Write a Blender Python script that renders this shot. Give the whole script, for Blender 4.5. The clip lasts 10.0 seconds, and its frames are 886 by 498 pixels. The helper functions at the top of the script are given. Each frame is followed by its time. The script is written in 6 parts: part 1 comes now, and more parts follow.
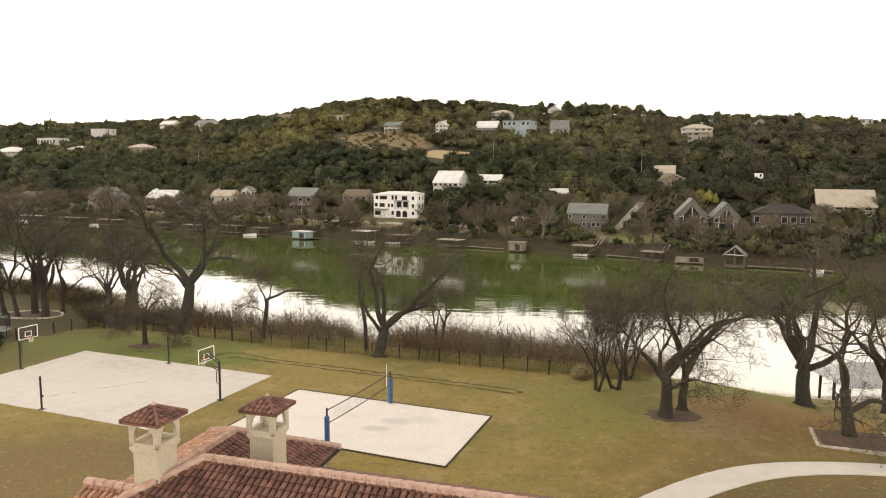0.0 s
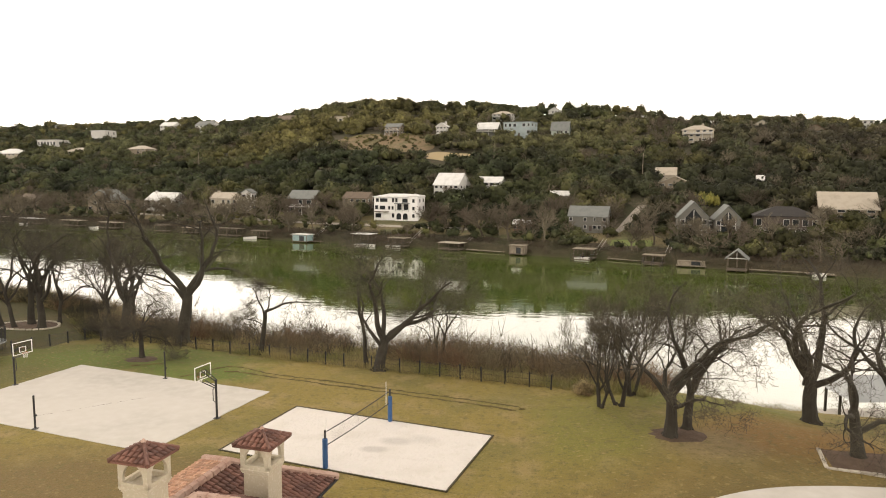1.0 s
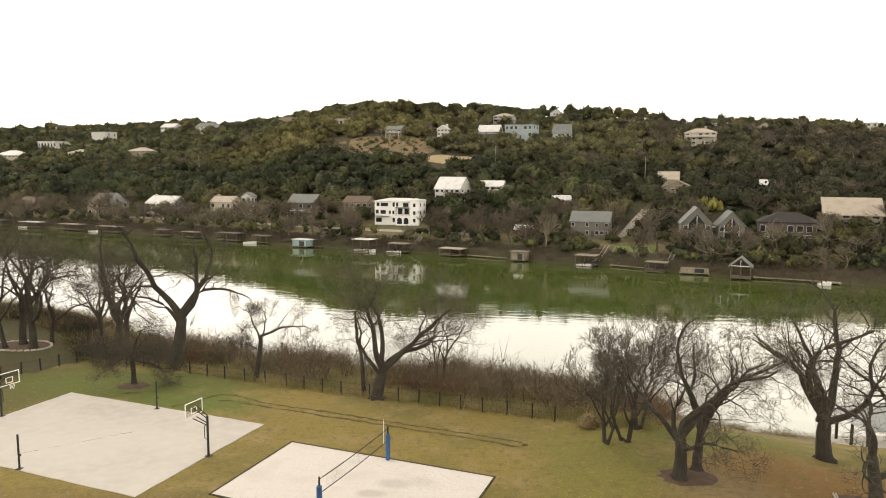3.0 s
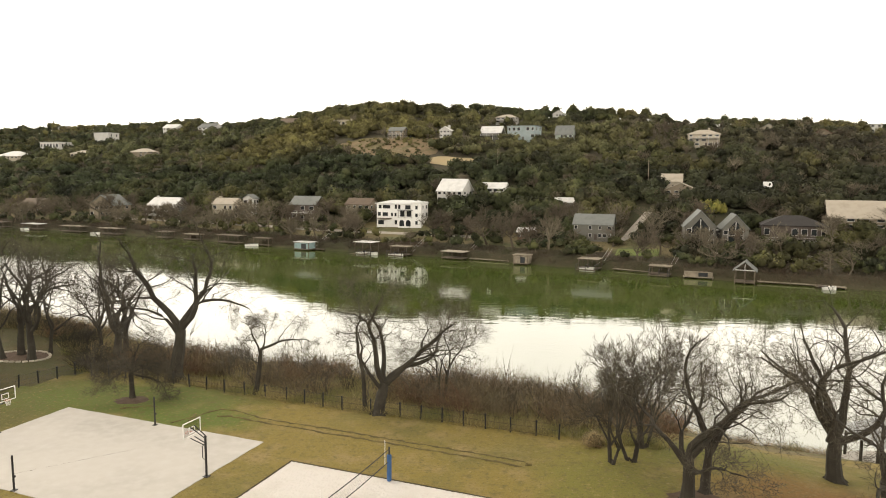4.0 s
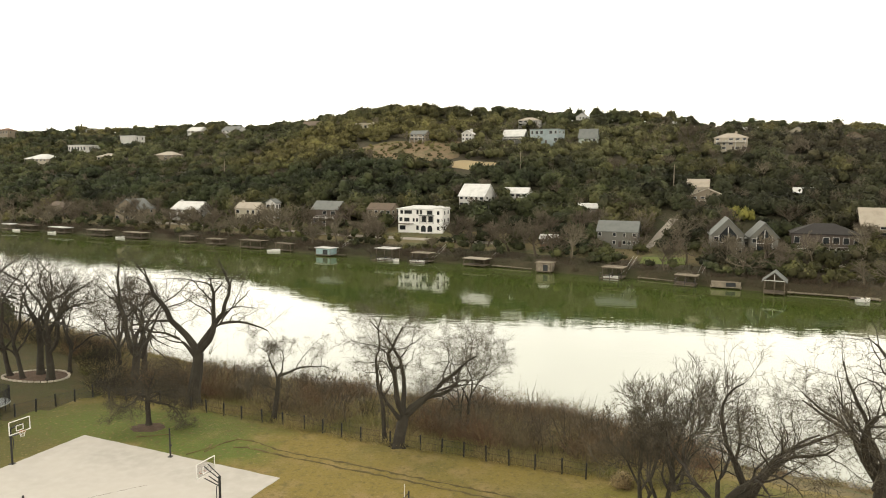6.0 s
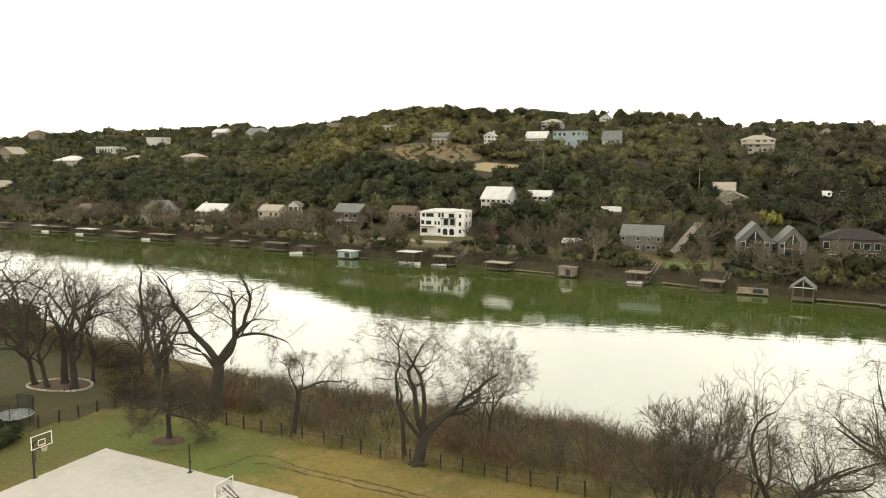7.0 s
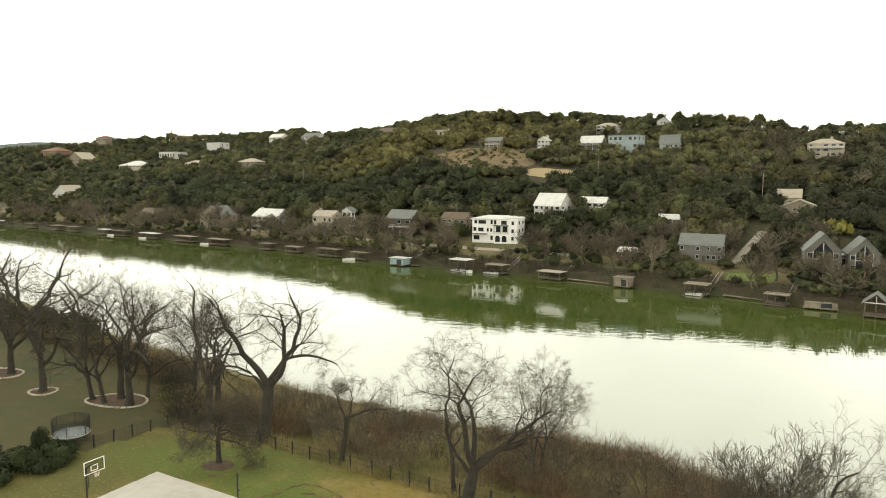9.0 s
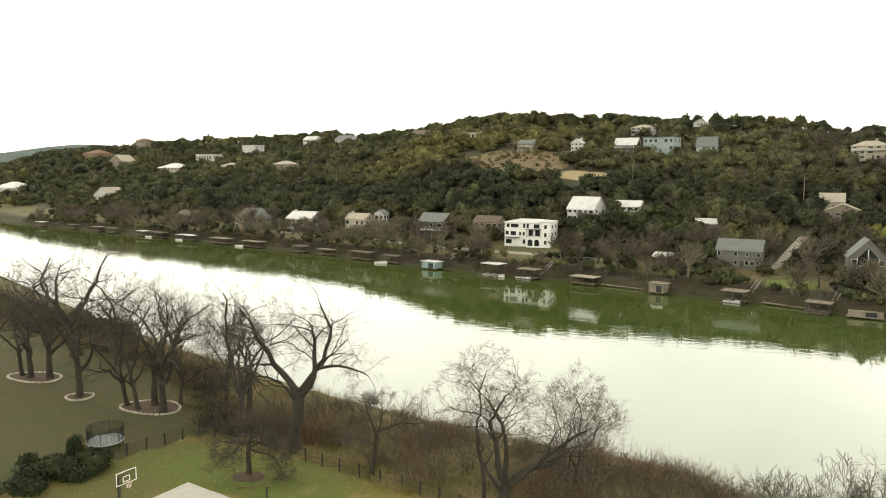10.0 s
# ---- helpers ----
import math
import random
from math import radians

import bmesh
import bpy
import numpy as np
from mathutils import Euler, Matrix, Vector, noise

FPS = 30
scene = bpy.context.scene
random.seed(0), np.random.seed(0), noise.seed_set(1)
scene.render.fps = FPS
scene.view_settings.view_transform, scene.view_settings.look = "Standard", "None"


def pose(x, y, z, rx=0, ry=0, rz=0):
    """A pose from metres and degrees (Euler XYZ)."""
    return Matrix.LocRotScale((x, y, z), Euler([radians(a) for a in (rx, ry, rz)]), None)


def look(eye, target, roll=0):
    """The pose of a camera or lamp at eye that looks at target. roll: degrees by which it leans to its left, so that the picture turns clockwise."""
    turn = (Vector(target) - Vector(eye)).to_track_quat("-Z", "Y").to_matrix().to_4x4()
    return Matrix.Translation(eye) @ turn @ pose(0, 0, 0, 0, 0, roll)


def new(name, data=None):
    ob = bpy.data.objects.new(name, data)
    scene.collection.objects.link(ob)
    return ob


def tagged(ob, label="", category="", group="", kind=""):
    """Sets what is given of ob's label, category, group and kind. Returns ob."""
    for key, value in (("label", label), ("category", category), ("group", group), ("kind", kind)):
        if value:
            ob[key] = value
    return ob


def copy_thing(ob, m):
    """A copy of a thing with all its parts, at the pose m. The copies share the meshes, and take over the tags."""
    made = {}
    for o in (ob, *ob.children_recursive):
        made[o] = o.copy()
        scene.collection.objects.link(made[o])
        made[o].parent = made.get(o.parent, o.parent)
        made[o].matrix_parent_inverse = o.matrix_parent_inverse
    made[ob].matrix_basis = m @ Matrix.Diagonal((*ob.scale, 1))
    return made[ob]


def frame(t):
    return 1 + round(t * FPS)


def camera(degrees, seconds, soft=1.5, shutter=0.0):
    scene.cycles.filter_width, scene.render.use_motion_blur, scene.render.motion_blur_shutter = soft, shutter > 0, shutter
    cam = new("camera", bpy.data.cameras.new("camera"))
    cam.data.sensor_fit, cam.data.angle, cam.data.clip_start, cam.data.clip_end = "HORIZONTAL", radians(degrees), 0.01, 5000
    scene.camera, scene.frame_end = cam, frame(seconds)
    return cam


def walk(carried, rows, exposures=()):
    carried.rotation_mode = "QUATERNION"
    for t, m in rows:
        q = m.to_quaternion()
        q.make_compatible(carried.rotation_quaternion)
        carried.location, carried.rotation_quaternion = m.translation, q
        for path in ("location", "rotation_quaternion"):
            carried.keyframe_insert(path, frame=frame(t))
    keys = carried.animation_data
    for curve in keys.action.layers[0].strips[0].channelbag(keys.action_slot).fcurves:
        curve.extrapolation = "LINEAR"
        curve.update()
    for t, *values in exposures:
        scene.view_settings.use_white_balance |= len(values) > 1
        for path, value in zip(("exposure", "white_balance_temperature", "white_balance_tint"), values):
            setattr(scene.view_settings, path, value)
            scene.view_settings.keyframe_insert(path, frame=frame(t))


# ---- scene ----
cam = camera(65.9, 10.0, soft=1.0)
PATH = [
    (0, (0.923, -3.258, 17.637), (0.712, -1.281, 17.415), 0.4),
    (0.5, (0.847, -2.757, 18.139), (0.636, -0.781, 17.918), 0.4),
    (1, (0.84, -2.23, 18.702), (0.627, -0.254, 18.48), 0.3),
    (1.5, (0.798, -1.714, 19.232), (0.584, 0.262, 19.01), 0.3),
    (2, (0.773, -1.15, 19.783), (0.558, 0.826, 19.561), 0.3),
    (2.5, (0.734, -0.601, 20.293), (0.518, 1.375, 20.07), 0.3),
    (4, (0.549, 1.012, 21.972), (0.326, 2.986, 21.747), 0.3),
    (4.5, (0.429, 1.646, 22.481), (0.193, 3.619, 22.255), 0.3),
    (5, (0.337, 2.219, 23.038), (0.091, 4.191, 22.812), 0.3),
    (5.5, (0.253, 2.752, 23.545), (-0.007, 4.722, 23.32), 0.3),
    (7, (0.112, 4.258, 25.422), (-0.237, 6.215, 25.197), 0.3),
    (7.5, (0.0, 4.759, 25.903), (-0.378, 6.711, 25.679), 0.3),
    (8, (-0.105, 5.269, 26.405), (-0.528, 7.211, 26.183), 0.3),
    (8.5, (-0.199, 5.813, 26.936), (-0.665, 7.745, 26.715), 0.3),
    (9, (-0.273, 6.33, 27.458), (-0.771, 8.254, 27.238), 0.2),
    (9.5, (-0.392, 6.838, 27.93), (-0.934, 8.751, 27.71), 0.2),
    (10, (-0.554, 7.389, 28.385), (-1.142, 9.288, 28.168), 0.2),
]
EXPOSURES = [(0.0, -0.52, 7350, 15), (2.5, -0.52, 7300, 13), (5.0, -0.52, 7250, 10), (7.5, -0.53, 7150, 5), (10.0, -0.53, 7100, 2)]
walk(cam, [(t, look(eye, to, roll)) for t, eye, to, roll in PATH], EXPOSURES)

# ---- world, sun, exposure ----
SUN_EL, SUN_AZ = radians(58), radians(300)
world = bpy.data.worlds.new("overcast_sky")
scene.world = world
world.use_nodes = True
wn, wl = world.node_tree.nodes, world.node_tree.links
wn.clear()
w_out, w_bg = wn.new("ShaderNodeOutputWorld"), wn.new("ShaderNodeBackground")
w_sky = wn.new("ShaderNodeTexSky")
w_sky.sky_type, w_sky.sun_disc = "NISHITA", False
w_sky.sun_elevation, w_sky.sun_rotation = SUN_EL, SUN_AZ
w_sky.air_density, w_sky.dust_density, w_sky.ozone_density = 1.0, 4.0, 1.0
w_gain = wn.new("ShaderNodeVectorMath")
w_gain.operation = "SCALE"
w_gain.inputs["Scale"].default_value = 0.10
w_mix = wn.new("ShaderNodeMix")
w_mix.data_type = "RGBA"
w_noise, w_ramp = wn.new("ShaderNodeTexNoise"), wn.new("ShaderNodeValToRGB")
w_coord = wn.new("ShaderNodeTexCoord")
w_noise.inputs["Scale"].default_value, w_noise.inputs["Detail"].default_value = 2.2, 5
w_ramp.color_ramp.elements[0].color = (1.75, 1.72, 1.66, 1)
w_ramp.color_ramp.elements[1].color = (2.25, 2.2, 2.1, 1)
w_ramp.color_ramp.elements[0].position, w_ramp.color_ramp.elements[1].position = 0.35, 0.7
w_mix.inputs[0].default_value = 0.8
w_sep, w_low, w_prod = wn.new("ShaderNodeSeparateXYZ"), wn.new("ShaderNodeMapRange"), wn.new("ShaderNodeVectorMath")
w_low.interpolation_type = "SMOOTHSTEP"
w_low.inputs["From Min"].default_value, w_low.inputs["From Max"].default_value = 0.42, 0.70
w_low.inputs["To Min"].default_value, w_low.inputs["To Max"].default_value = 2.6, 0.45
w_prod.operation = "SCALE"
wl.new(w_coord.outputs["Generated"], w_sep.inputs[0])
wl.new(w_sep.outputs["Z"], w_low.inputs["Value"])
wl.new(w_coord.outputs["Generated"], w_noise.inputs["Vector"])
wl.new(w_noise.outputs["Fac"], w_ramp.inputs["Fac"])
wl.new(w_ramp.outputs["Color"], w_prod.inputs[0])
wl.new(w_low.outputs["Result"], w_prod.inputs["Scale"])
wl.new(w_sky.outputs["Color"], w_gain.inputs[0])
wl.new(w_gain.outputs["Vector"], w_mix.inputs[6])
wl.new(w_prod.outputs["Vector"], w_mix.inputs[7])
wl.new(w_mix.outputs[2], w_bg.inputs["Color"])
w_bg.inputs["Strength"].default_value = 1.0
wl.new(w_bg.outputs["Background"], w_out.inputs["Surface"])

sun = new("sun", bpy.data.lights.new("sun", "SUN"))
sun.data.energy, sun.data.angle, sun.data.color = 1.5, radians(22), (1.0, 0.93, 0.82)
sun.matrix_world = look((0, 0, 60), (-60 * math.sin(SUN_AZ), -60 * math.cos(SUN_AZ), 60 - 60 * math.tan(SUN_EL)))


# ---- materials ----
def mat(name, base, rough=0.8, vary=(), bump=0.0, bump_scale=20.0, metal=0.0, island=0.0, random_ob=0.0, spec=0.5, spots=(), fine=(), cells=0.0):
    """A procedural surface: vary holds (noise scale, colour, low, high) layers mixed over the base; cells: value changes from clump to clump."""
    m = bpy.data.materials.new(name)
    m.use_nodes = True
    nt = m.node_tree
    n, l = nt.nodes, nt.links
    bsdf = n["Principled BSDF"]
    bsdf.inputs["Roughness"].default_value, bsdf.inputs["Metallic"].default_value = rough, metal
    bsdf.inputs["Specular IOR Level"].default_value = spec
    geo = n.new("ShaderNodeNewGeometry")
    col = n.new("ShaderNodeRGB")
    col.outputs[0].default_value = (*base, 1)
    last = col.outputs[0]
    for scale, colour, low, high in vary:
        tex, ramp, mix = n.new("ShaderNodeTexNoise"), n.new("ShaderNodeMapRange"), n.new("ShaderNodeMix")
        tex.inputs["Scale"].default_value, tex.inputs["Detail"].default_value = scale, 4
        ramp.inputs["From Min"].default_value, ramp.inputs["From Max"].default_value = low, high
        mix.data_type = "RGBA"
        l.new(geo.outputs["Position"], tex.inputs["Vector"])
        l.new(tex.outputs["Fac"], ramp.inputs["Value"])
        l.new(ramp.outputs["Result"], mix.inputs[0])
        l.new(last, mix.inputs[6])
        mix.inputs[7].default_value = (*colour, 1)
        last = mix.outputs[2]
    for sx, sy, rx, ry, colour, much in spots:
        sub, mul, tex, leng, ramp, mix = (n.new("ShaderNode" + k) for k in ("VectorMath", "VectorMath", "TexNoise", "VectorMath", "MapRange", "Mix"))
        add = n.new("ShaderNodeMath")
        sub.operation, mul.operation, leng.operation, add.operation = "SUBTRACT", "MULTIPLY", "LENGTH", "ADD"
        sub.inputs[1].default_value, mul.inputs[1].default_value = (sx, sy, 0), (1 / rx, 1 / ry, 0)
        tex.inputs["Scale"].default_value, tex.inputs["Detail"].default_value = 0.35, 5
        ramp.inputs["From Min"].default_value, ramp.inputs["From Max"].default_value = 1.75, 1.05
        ramp.inputs["To Max"].default_value = much
        mix.data_type = "RGBA"
        l.new(geo.outputs["Position"], sub.inputs[0])
        l.new(sub.outputs[0], mul.inputs[0])
        l.new(mul.outputs[0], leng.inputs[0])
        l.new(geo.outputs["Position"], tex.inputs["Vector"])
        l.new(leng.outputs["Value"], add.inputs[0])
        l.new(tex.outputs["Fac"], add.inputs[1])
        l.new(add.outputs[0], ramp.inputs["Value"])
        l.new(ramp.outputs["Result"], mix.inputs[0])
        l.new(last, mix.inputs[6])
        mix.inputs[7].default_value = (*colour, 1)
        last = mix.outputs[2]
    for scale, colour, low, high in fine:
        tex, ramp, mix = n.new("ShaderNodeTexNoise"), n.new("ShaderNodeMapRange"), n.new("ShaderNodeMix")
        tex.inputs["Scale"].default_value, tex.inputs["Detail"].default_value = scale, 4
        ramp.inputs["From Min"].default_value, ramp.inputs["From Max"].default_value = low, high
        ramp.inputs["To Max"].default_value = 0.75
        mix.data_type = "RGBA"
        l.new(geo.outputs["Position"], tex.inputs["Vector"])
        l.new(tex.outputs["Fac"], ramp.inputs["Value"])
        l.new(ramp.outputs["Result"], mix.inputs[0])
        l.new(last, mix.inputs[6])
        mix.inputs[7].default_value = (*colour, 1)
        last = mix.outputs[2]
    for amount, source in ((island, geo.outputs["Random Per Island"]), (random_ob, None)):
        if amount:
            if source is None:
                source = n.new("ShaderNodeObjectInfo").outputs["Random"]
            rng, hsv = n.new("ShaderNodeMapRange"), n.new("ShaderNodeHueSaturation")
            rng.inputs["To Min"].default_value, rng.inputs["To Max"].default_value = 1 - amount, 1 + amount
            l.new(source, rng.inputs["Value"])
            l.new(rng.outputs["Result"], hsv.inputs["Value"])
            l.new(last, hsv.inputs["Color"])
            last = hsv.outputs["Color"]
    if cells:
        vor, rng_, sep, hsv = n.new("ShaderNodeTexVoronoi"), n.new("ShaderNodeMapRange"), n.new("ShaderNodeSeparateColor"), n.new("ShaderNodeHueSaturation")
        vor.inputs["Scale"].default_value = cells
        rng_.inputs["To Min"].default_value, rng_.inputs["To Max"].default_value = 0.42, 1.58
        l.new(geo.outputs["Position"], vor.inputs["Vector"])
        l.new(vor.outputs["Color"], sep.inputs[0])
        l.new(sep.outputs[0], rng_.inputs["Value"])
        l.new(rng_.outputs["Result"], hsv.inputs["Value"])
        l.new(last, hsv.inputs["Color"])
        last = hsv.outputs["Color"]
    l.new(last, bsdf.inputs["Base Color"])
    if bump:
        tex, bm_ = n.new("ShaderNodeTexNoise"), n.new("ShaderNodeBump")
        tex.inputs["Scale"].default_value, tex.inputs["Detail"].default_value = bump_scale, 5
        bm_.inputs["Strength"].default_value, bm_.inputs["Distance"].default_value = bump, 1.0 / bump_scale
        l.new(geo.outputs["Position"], tex.inputs["Vector"])
        l.new(tex.outputs["Fac"], bm_.inputs["Height"])
        l.new(bm_.outputs["Normal"], bsdf.inputs["Normal"])
    return m


M = {}
M["lawn"] = mat("lawn", (0.205, 0.155, 0.032), 0.95, ((0.09, (0.145, 0.125, 0.028), 0.45, 0.62), (0.35, (0.25, 0.185, 0.07), 0.5, 0.72)), 0.9, 7.0,
                spots=((-47, 57, 7, 13, (0.082, 0.084, 0.015), 0.9), (-37, 62, 13, 6, (0.085, 0.118, 0.012), 0.95), (-28, 57, 6, 3, (0.085, 0.125, 0.012), 0.95), (7, 47, 5, 9, (0.145, 0.138, 0.020), 0.9), (17, 55, 9, 5, (0.125, 0.132, 0.016), 0.9), (20, 46, 7, 5.5, (0.19, 0.102, 0.024), 0.9), (18, 38, 13, 5, (0.15, 0.105, 0.026), 0.8),
                       (14, 44, 3.5, 3, (0.20, 0.145, 0.07), 0.7), (-24, 33, 12, 7, (0.13, 0.085, 0.03), 0.8), (-20, 30, 6, 4, (0.17, 0.12, 0.04), 0.7), (22, 33, 16, 6, (0.105, 0.074, 0.022), 0.9)),
                fine=((1.6, (0.115, 0.095, 0.025), 0.52, 0.7), (5.0, (0.09, 0.075, 0.02), 0.54, 0.72), (3.0, (0.28, 0.21, 0.08), 0.58, 0.75)))
M["yard"] = mat("leaf_strewn_yard", (0.062, 0.054, 0.011), 0.95, ((0.07, (0.045, 0.056, 0.009), 0.45, 0.62), (0.5, (0.085, 0.062, 0.020), 0.5, 0.75)), 0.8, 6.0, fine=((2.5, (0.045, 0.032, 0.012), 0.52, 0.72),))
M["earth"] = mat("earth", (0.045, 0.037, 0.018), 0.95, ((0.05, (0.04, 0.042, 0.015), 0.4, 0.65), (0.5, (0.075, 0.057, 0.032), 0.52, 0.8)), 0.5, 2.0)
M["bank"] = mat("bank_litter", (0.155, 0.125, 0.05), 0.95, ((0.15, (0.085, 0.088, 0.026), 0.45, 0.62), (0.8, (0.15, 0.115, 0.06), 0.5, 0.75)), 0.8, 3.0, fine=((2.0, (0.08, 0.06, 0.03), 0.52, 0.7),))
M["bench"] = mat("far_bank_grass", (0.13, 0.105, 0.045), 0.95, ((0.06, (0.075, 0.08, 0.025), 0.45, 0.6), (0.4, (0.17, 0.135, 0.07), 0.5, 0.75)), 0.5, 2.0)
# wooded hills with the blue haze of distance put into the base colour
M["hazy_hills"] = mat("hazy_wooded_hills", (0.075, 0.105, 0.10), 0.95, ((0.01, (0.055, 0.08, 0.075), 0.42, 0.6),), 0.6, 0.05)
M["concrete"] = mat("concrete", (0.47, 0.445, 0.40), 0.85, ((0.12, (0.39, 0.37, 0.33), 0.45, 0.7), (1.1, (0.50, 0.48, 0.44), 0.4, 0.8)), 0.15, 30)
M["sand"] = mat("sand", (0.60, 0.57, 0.53), 0.95, spots=((-7.2, 43.2, 1.2, 0.7, (0.40, 0.38, 0.35), 0.6), (-8.6, 41.6, 0.9, 0.5, (0.38, 0.36, 0.33), 0.6), (-5.5, 43.8, 1.0, 0.8, (0.45, 0.43, 0.4), 0.5)), vary= ((0.4, (0.54, 0.51, 0.46), 0.5, 0.75), (1.2, (0.55, 0.52, 0.47), 0.55, 0.8)), bump=0.6, bump_scale=3.0)
M["bark"] = mat("bark", (0.028, 0.023, 0.016), 0.95, ((1.2, (0.050, 0.043, 0.031), 0.48, 0.75), (0.25, (0.040, 0.036, 0.024), 0.45, 0.7)), 0.8, 12)
M["twig"] = mat("twig", (0.058, 0.048, 0.032), 0.95, ((0.3, (0.085, 0.072, 0.048), 0.4, 0.7),), island=0.3)
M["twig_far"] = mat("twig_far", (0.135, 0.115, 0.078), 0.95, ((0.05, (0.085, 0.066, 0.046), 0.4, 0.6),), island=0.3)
# first spot: warm sun patch on the central hilltop put into leaf colour
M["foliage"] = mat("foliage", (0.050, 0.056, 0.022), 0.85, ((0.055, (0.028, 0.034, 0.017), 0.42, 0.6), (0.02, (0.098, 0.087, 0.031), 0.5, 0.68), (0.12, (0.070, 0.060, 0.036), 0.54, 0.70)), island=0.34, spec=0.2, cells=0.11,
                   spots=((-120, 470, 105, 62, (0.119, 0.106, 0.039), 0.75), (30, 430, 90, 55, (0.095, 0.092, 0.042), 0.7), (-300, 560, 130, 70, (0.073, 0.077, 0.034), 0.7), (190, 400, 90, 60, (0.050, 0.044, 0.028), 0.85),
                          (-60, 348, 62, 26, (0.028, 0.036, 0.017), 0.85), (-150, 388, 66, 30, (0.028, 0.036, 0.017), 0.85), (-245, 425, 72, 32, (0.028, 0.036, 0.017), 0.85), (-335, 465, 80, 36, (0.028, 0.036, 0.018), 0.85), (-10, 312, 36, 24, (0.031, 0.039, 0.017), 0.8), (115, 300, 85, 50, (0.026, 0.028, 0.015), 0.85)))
M["brush"] = mat("brush", (0.23, 0.18, 0.085), 0.95, ((0.16, (0.125, 0.075, 0.040), 0.48, 0.6), (0.09, (0.28, 0.23, 0.11), 0.5, 0.66), (0.23, (0.12, 0.12, 0.045), 0.56, 0.66)), island=0.55)
M["drygrass"] = mat("dry_grass", (0.30, 0.245, 0.105), 0.95, ((0.2, (0.15, 0.15, 0.045), 0.42, 0.65),), island=0.35)
M["yellow"] = mat("yellow_bamboo", (0.19, 0.175, 0.035), 0.85, ((0.4, (0.12, 0.13, 0.03), 0.42, 0.65),), island=0.3)
M["far_brush"] = mat("far_brush", (0.070, 0.050, 0.031), 0.95, ((0.05, (0.042, 0.032, 0.020), 0.42, 0.6), (0.09, (0.055, 0.055, 0.024), 0.52, 0.66)), island=0.45)
M["shrub"] = mat("shrub", (0.028, 0.038, 0.013), 0.85, ((0.4, (0.018, 0.024, 0.010), 0.4, 0.65),), island=0.4, spec=0.2)
M["black"] = mat("black_metal", (0.012, 0.012, 0.013), 0.5, ((3.0, (0.03, 0.028, 0.025), 0.55, 0.8),))
M["water"] = mat("water", (0.060, 0.085, 0.018), 0.03, ((0.02, (0.050, 0.074, 0.015), 0.4, 0.6),), 0.0)
wm = M["water"].node_tree
w_b = wm.nodes["Principled BSDF"]
w_b.inputs["IOR"].default_value = 2.25
g_, t1, t2, b1, b2, mp = (wm.nodes.new(k) for k in ("ShaderNodeNewGeometry", "ShaderNodeTexNoise", "ShaderNodeTexNoise", "ShaderNodeBump", "ShaderNodeBump", "ShaderNodeMapping"))
mp.inputs["Scale"].default_value, mp.inputs["Rotation"].default_value = (0.35, 1.0, 1.0), (0, 0, radians(-20))
t1.inputs["Scale"].default_value, t1.inputs["Detail"].default_value = 0.55, 3
t2.inputs["Scale"].default_value, t2.inputs["Detail"].default_value = 0.05, 2
b1.inputs["Strength"].default_value, b1.inputs["Distance"].default_value = 0.24, 0.06
b2.inputs["Strength"].default_value, b2.inputs["Distance"].default_value = 0.3, 0.1
wm.links.new(g_.outputs["Position"], mp.inputs["Vector"])
wm.links.new(mp.outputs["Vector"], t1.inputs["Vector"])
wm.links.new(mp.outputs["Vector"], t2.inputs["Vector"])
wm.links.new(t1.outputs["Fac"], b1.inputs["Height"])
wm.links.new(t2.outputs["Fac"], b2.inputs["Height"])
wm.links.new(b2.outputs["Normal"], b1.inputs["Normal"])
wm.links.new(b1.outputs["Normal"], w_b.inputs["Normal"])


# ---- mesh tools ----
def mesh_of(name, verts, faces, material):
    me = bpy.data.meshes.new(name)
    me.from_pydata([tuple(v) for v in verts], [], faces)
    me.materials.append(material)
    me.update()
    return me


def tri_mesh(name, verts, tris, material):
    """A mesh from arrays of places and triangles."""
    me = bpy.data.meshes.new(name)
    verts, tris = np.asarray(verts, np.float32), np.asarray(tris, np.int32)
    me.vertices.add(len(verts))
    me.vertices.foreach_set("co", verts.ravel())
    me.loops.add(tris.size)
    me.loops.foreach_set("vertex_index", tris.ravel())
    me.polygons.add(len(tris))
    me.polygons.foreach_set("loop_start", np.arange(0, tris.size, 3, dtype=np.int32))
    me.materials.append(material)
    me.update(calc_edges=True)
    return me


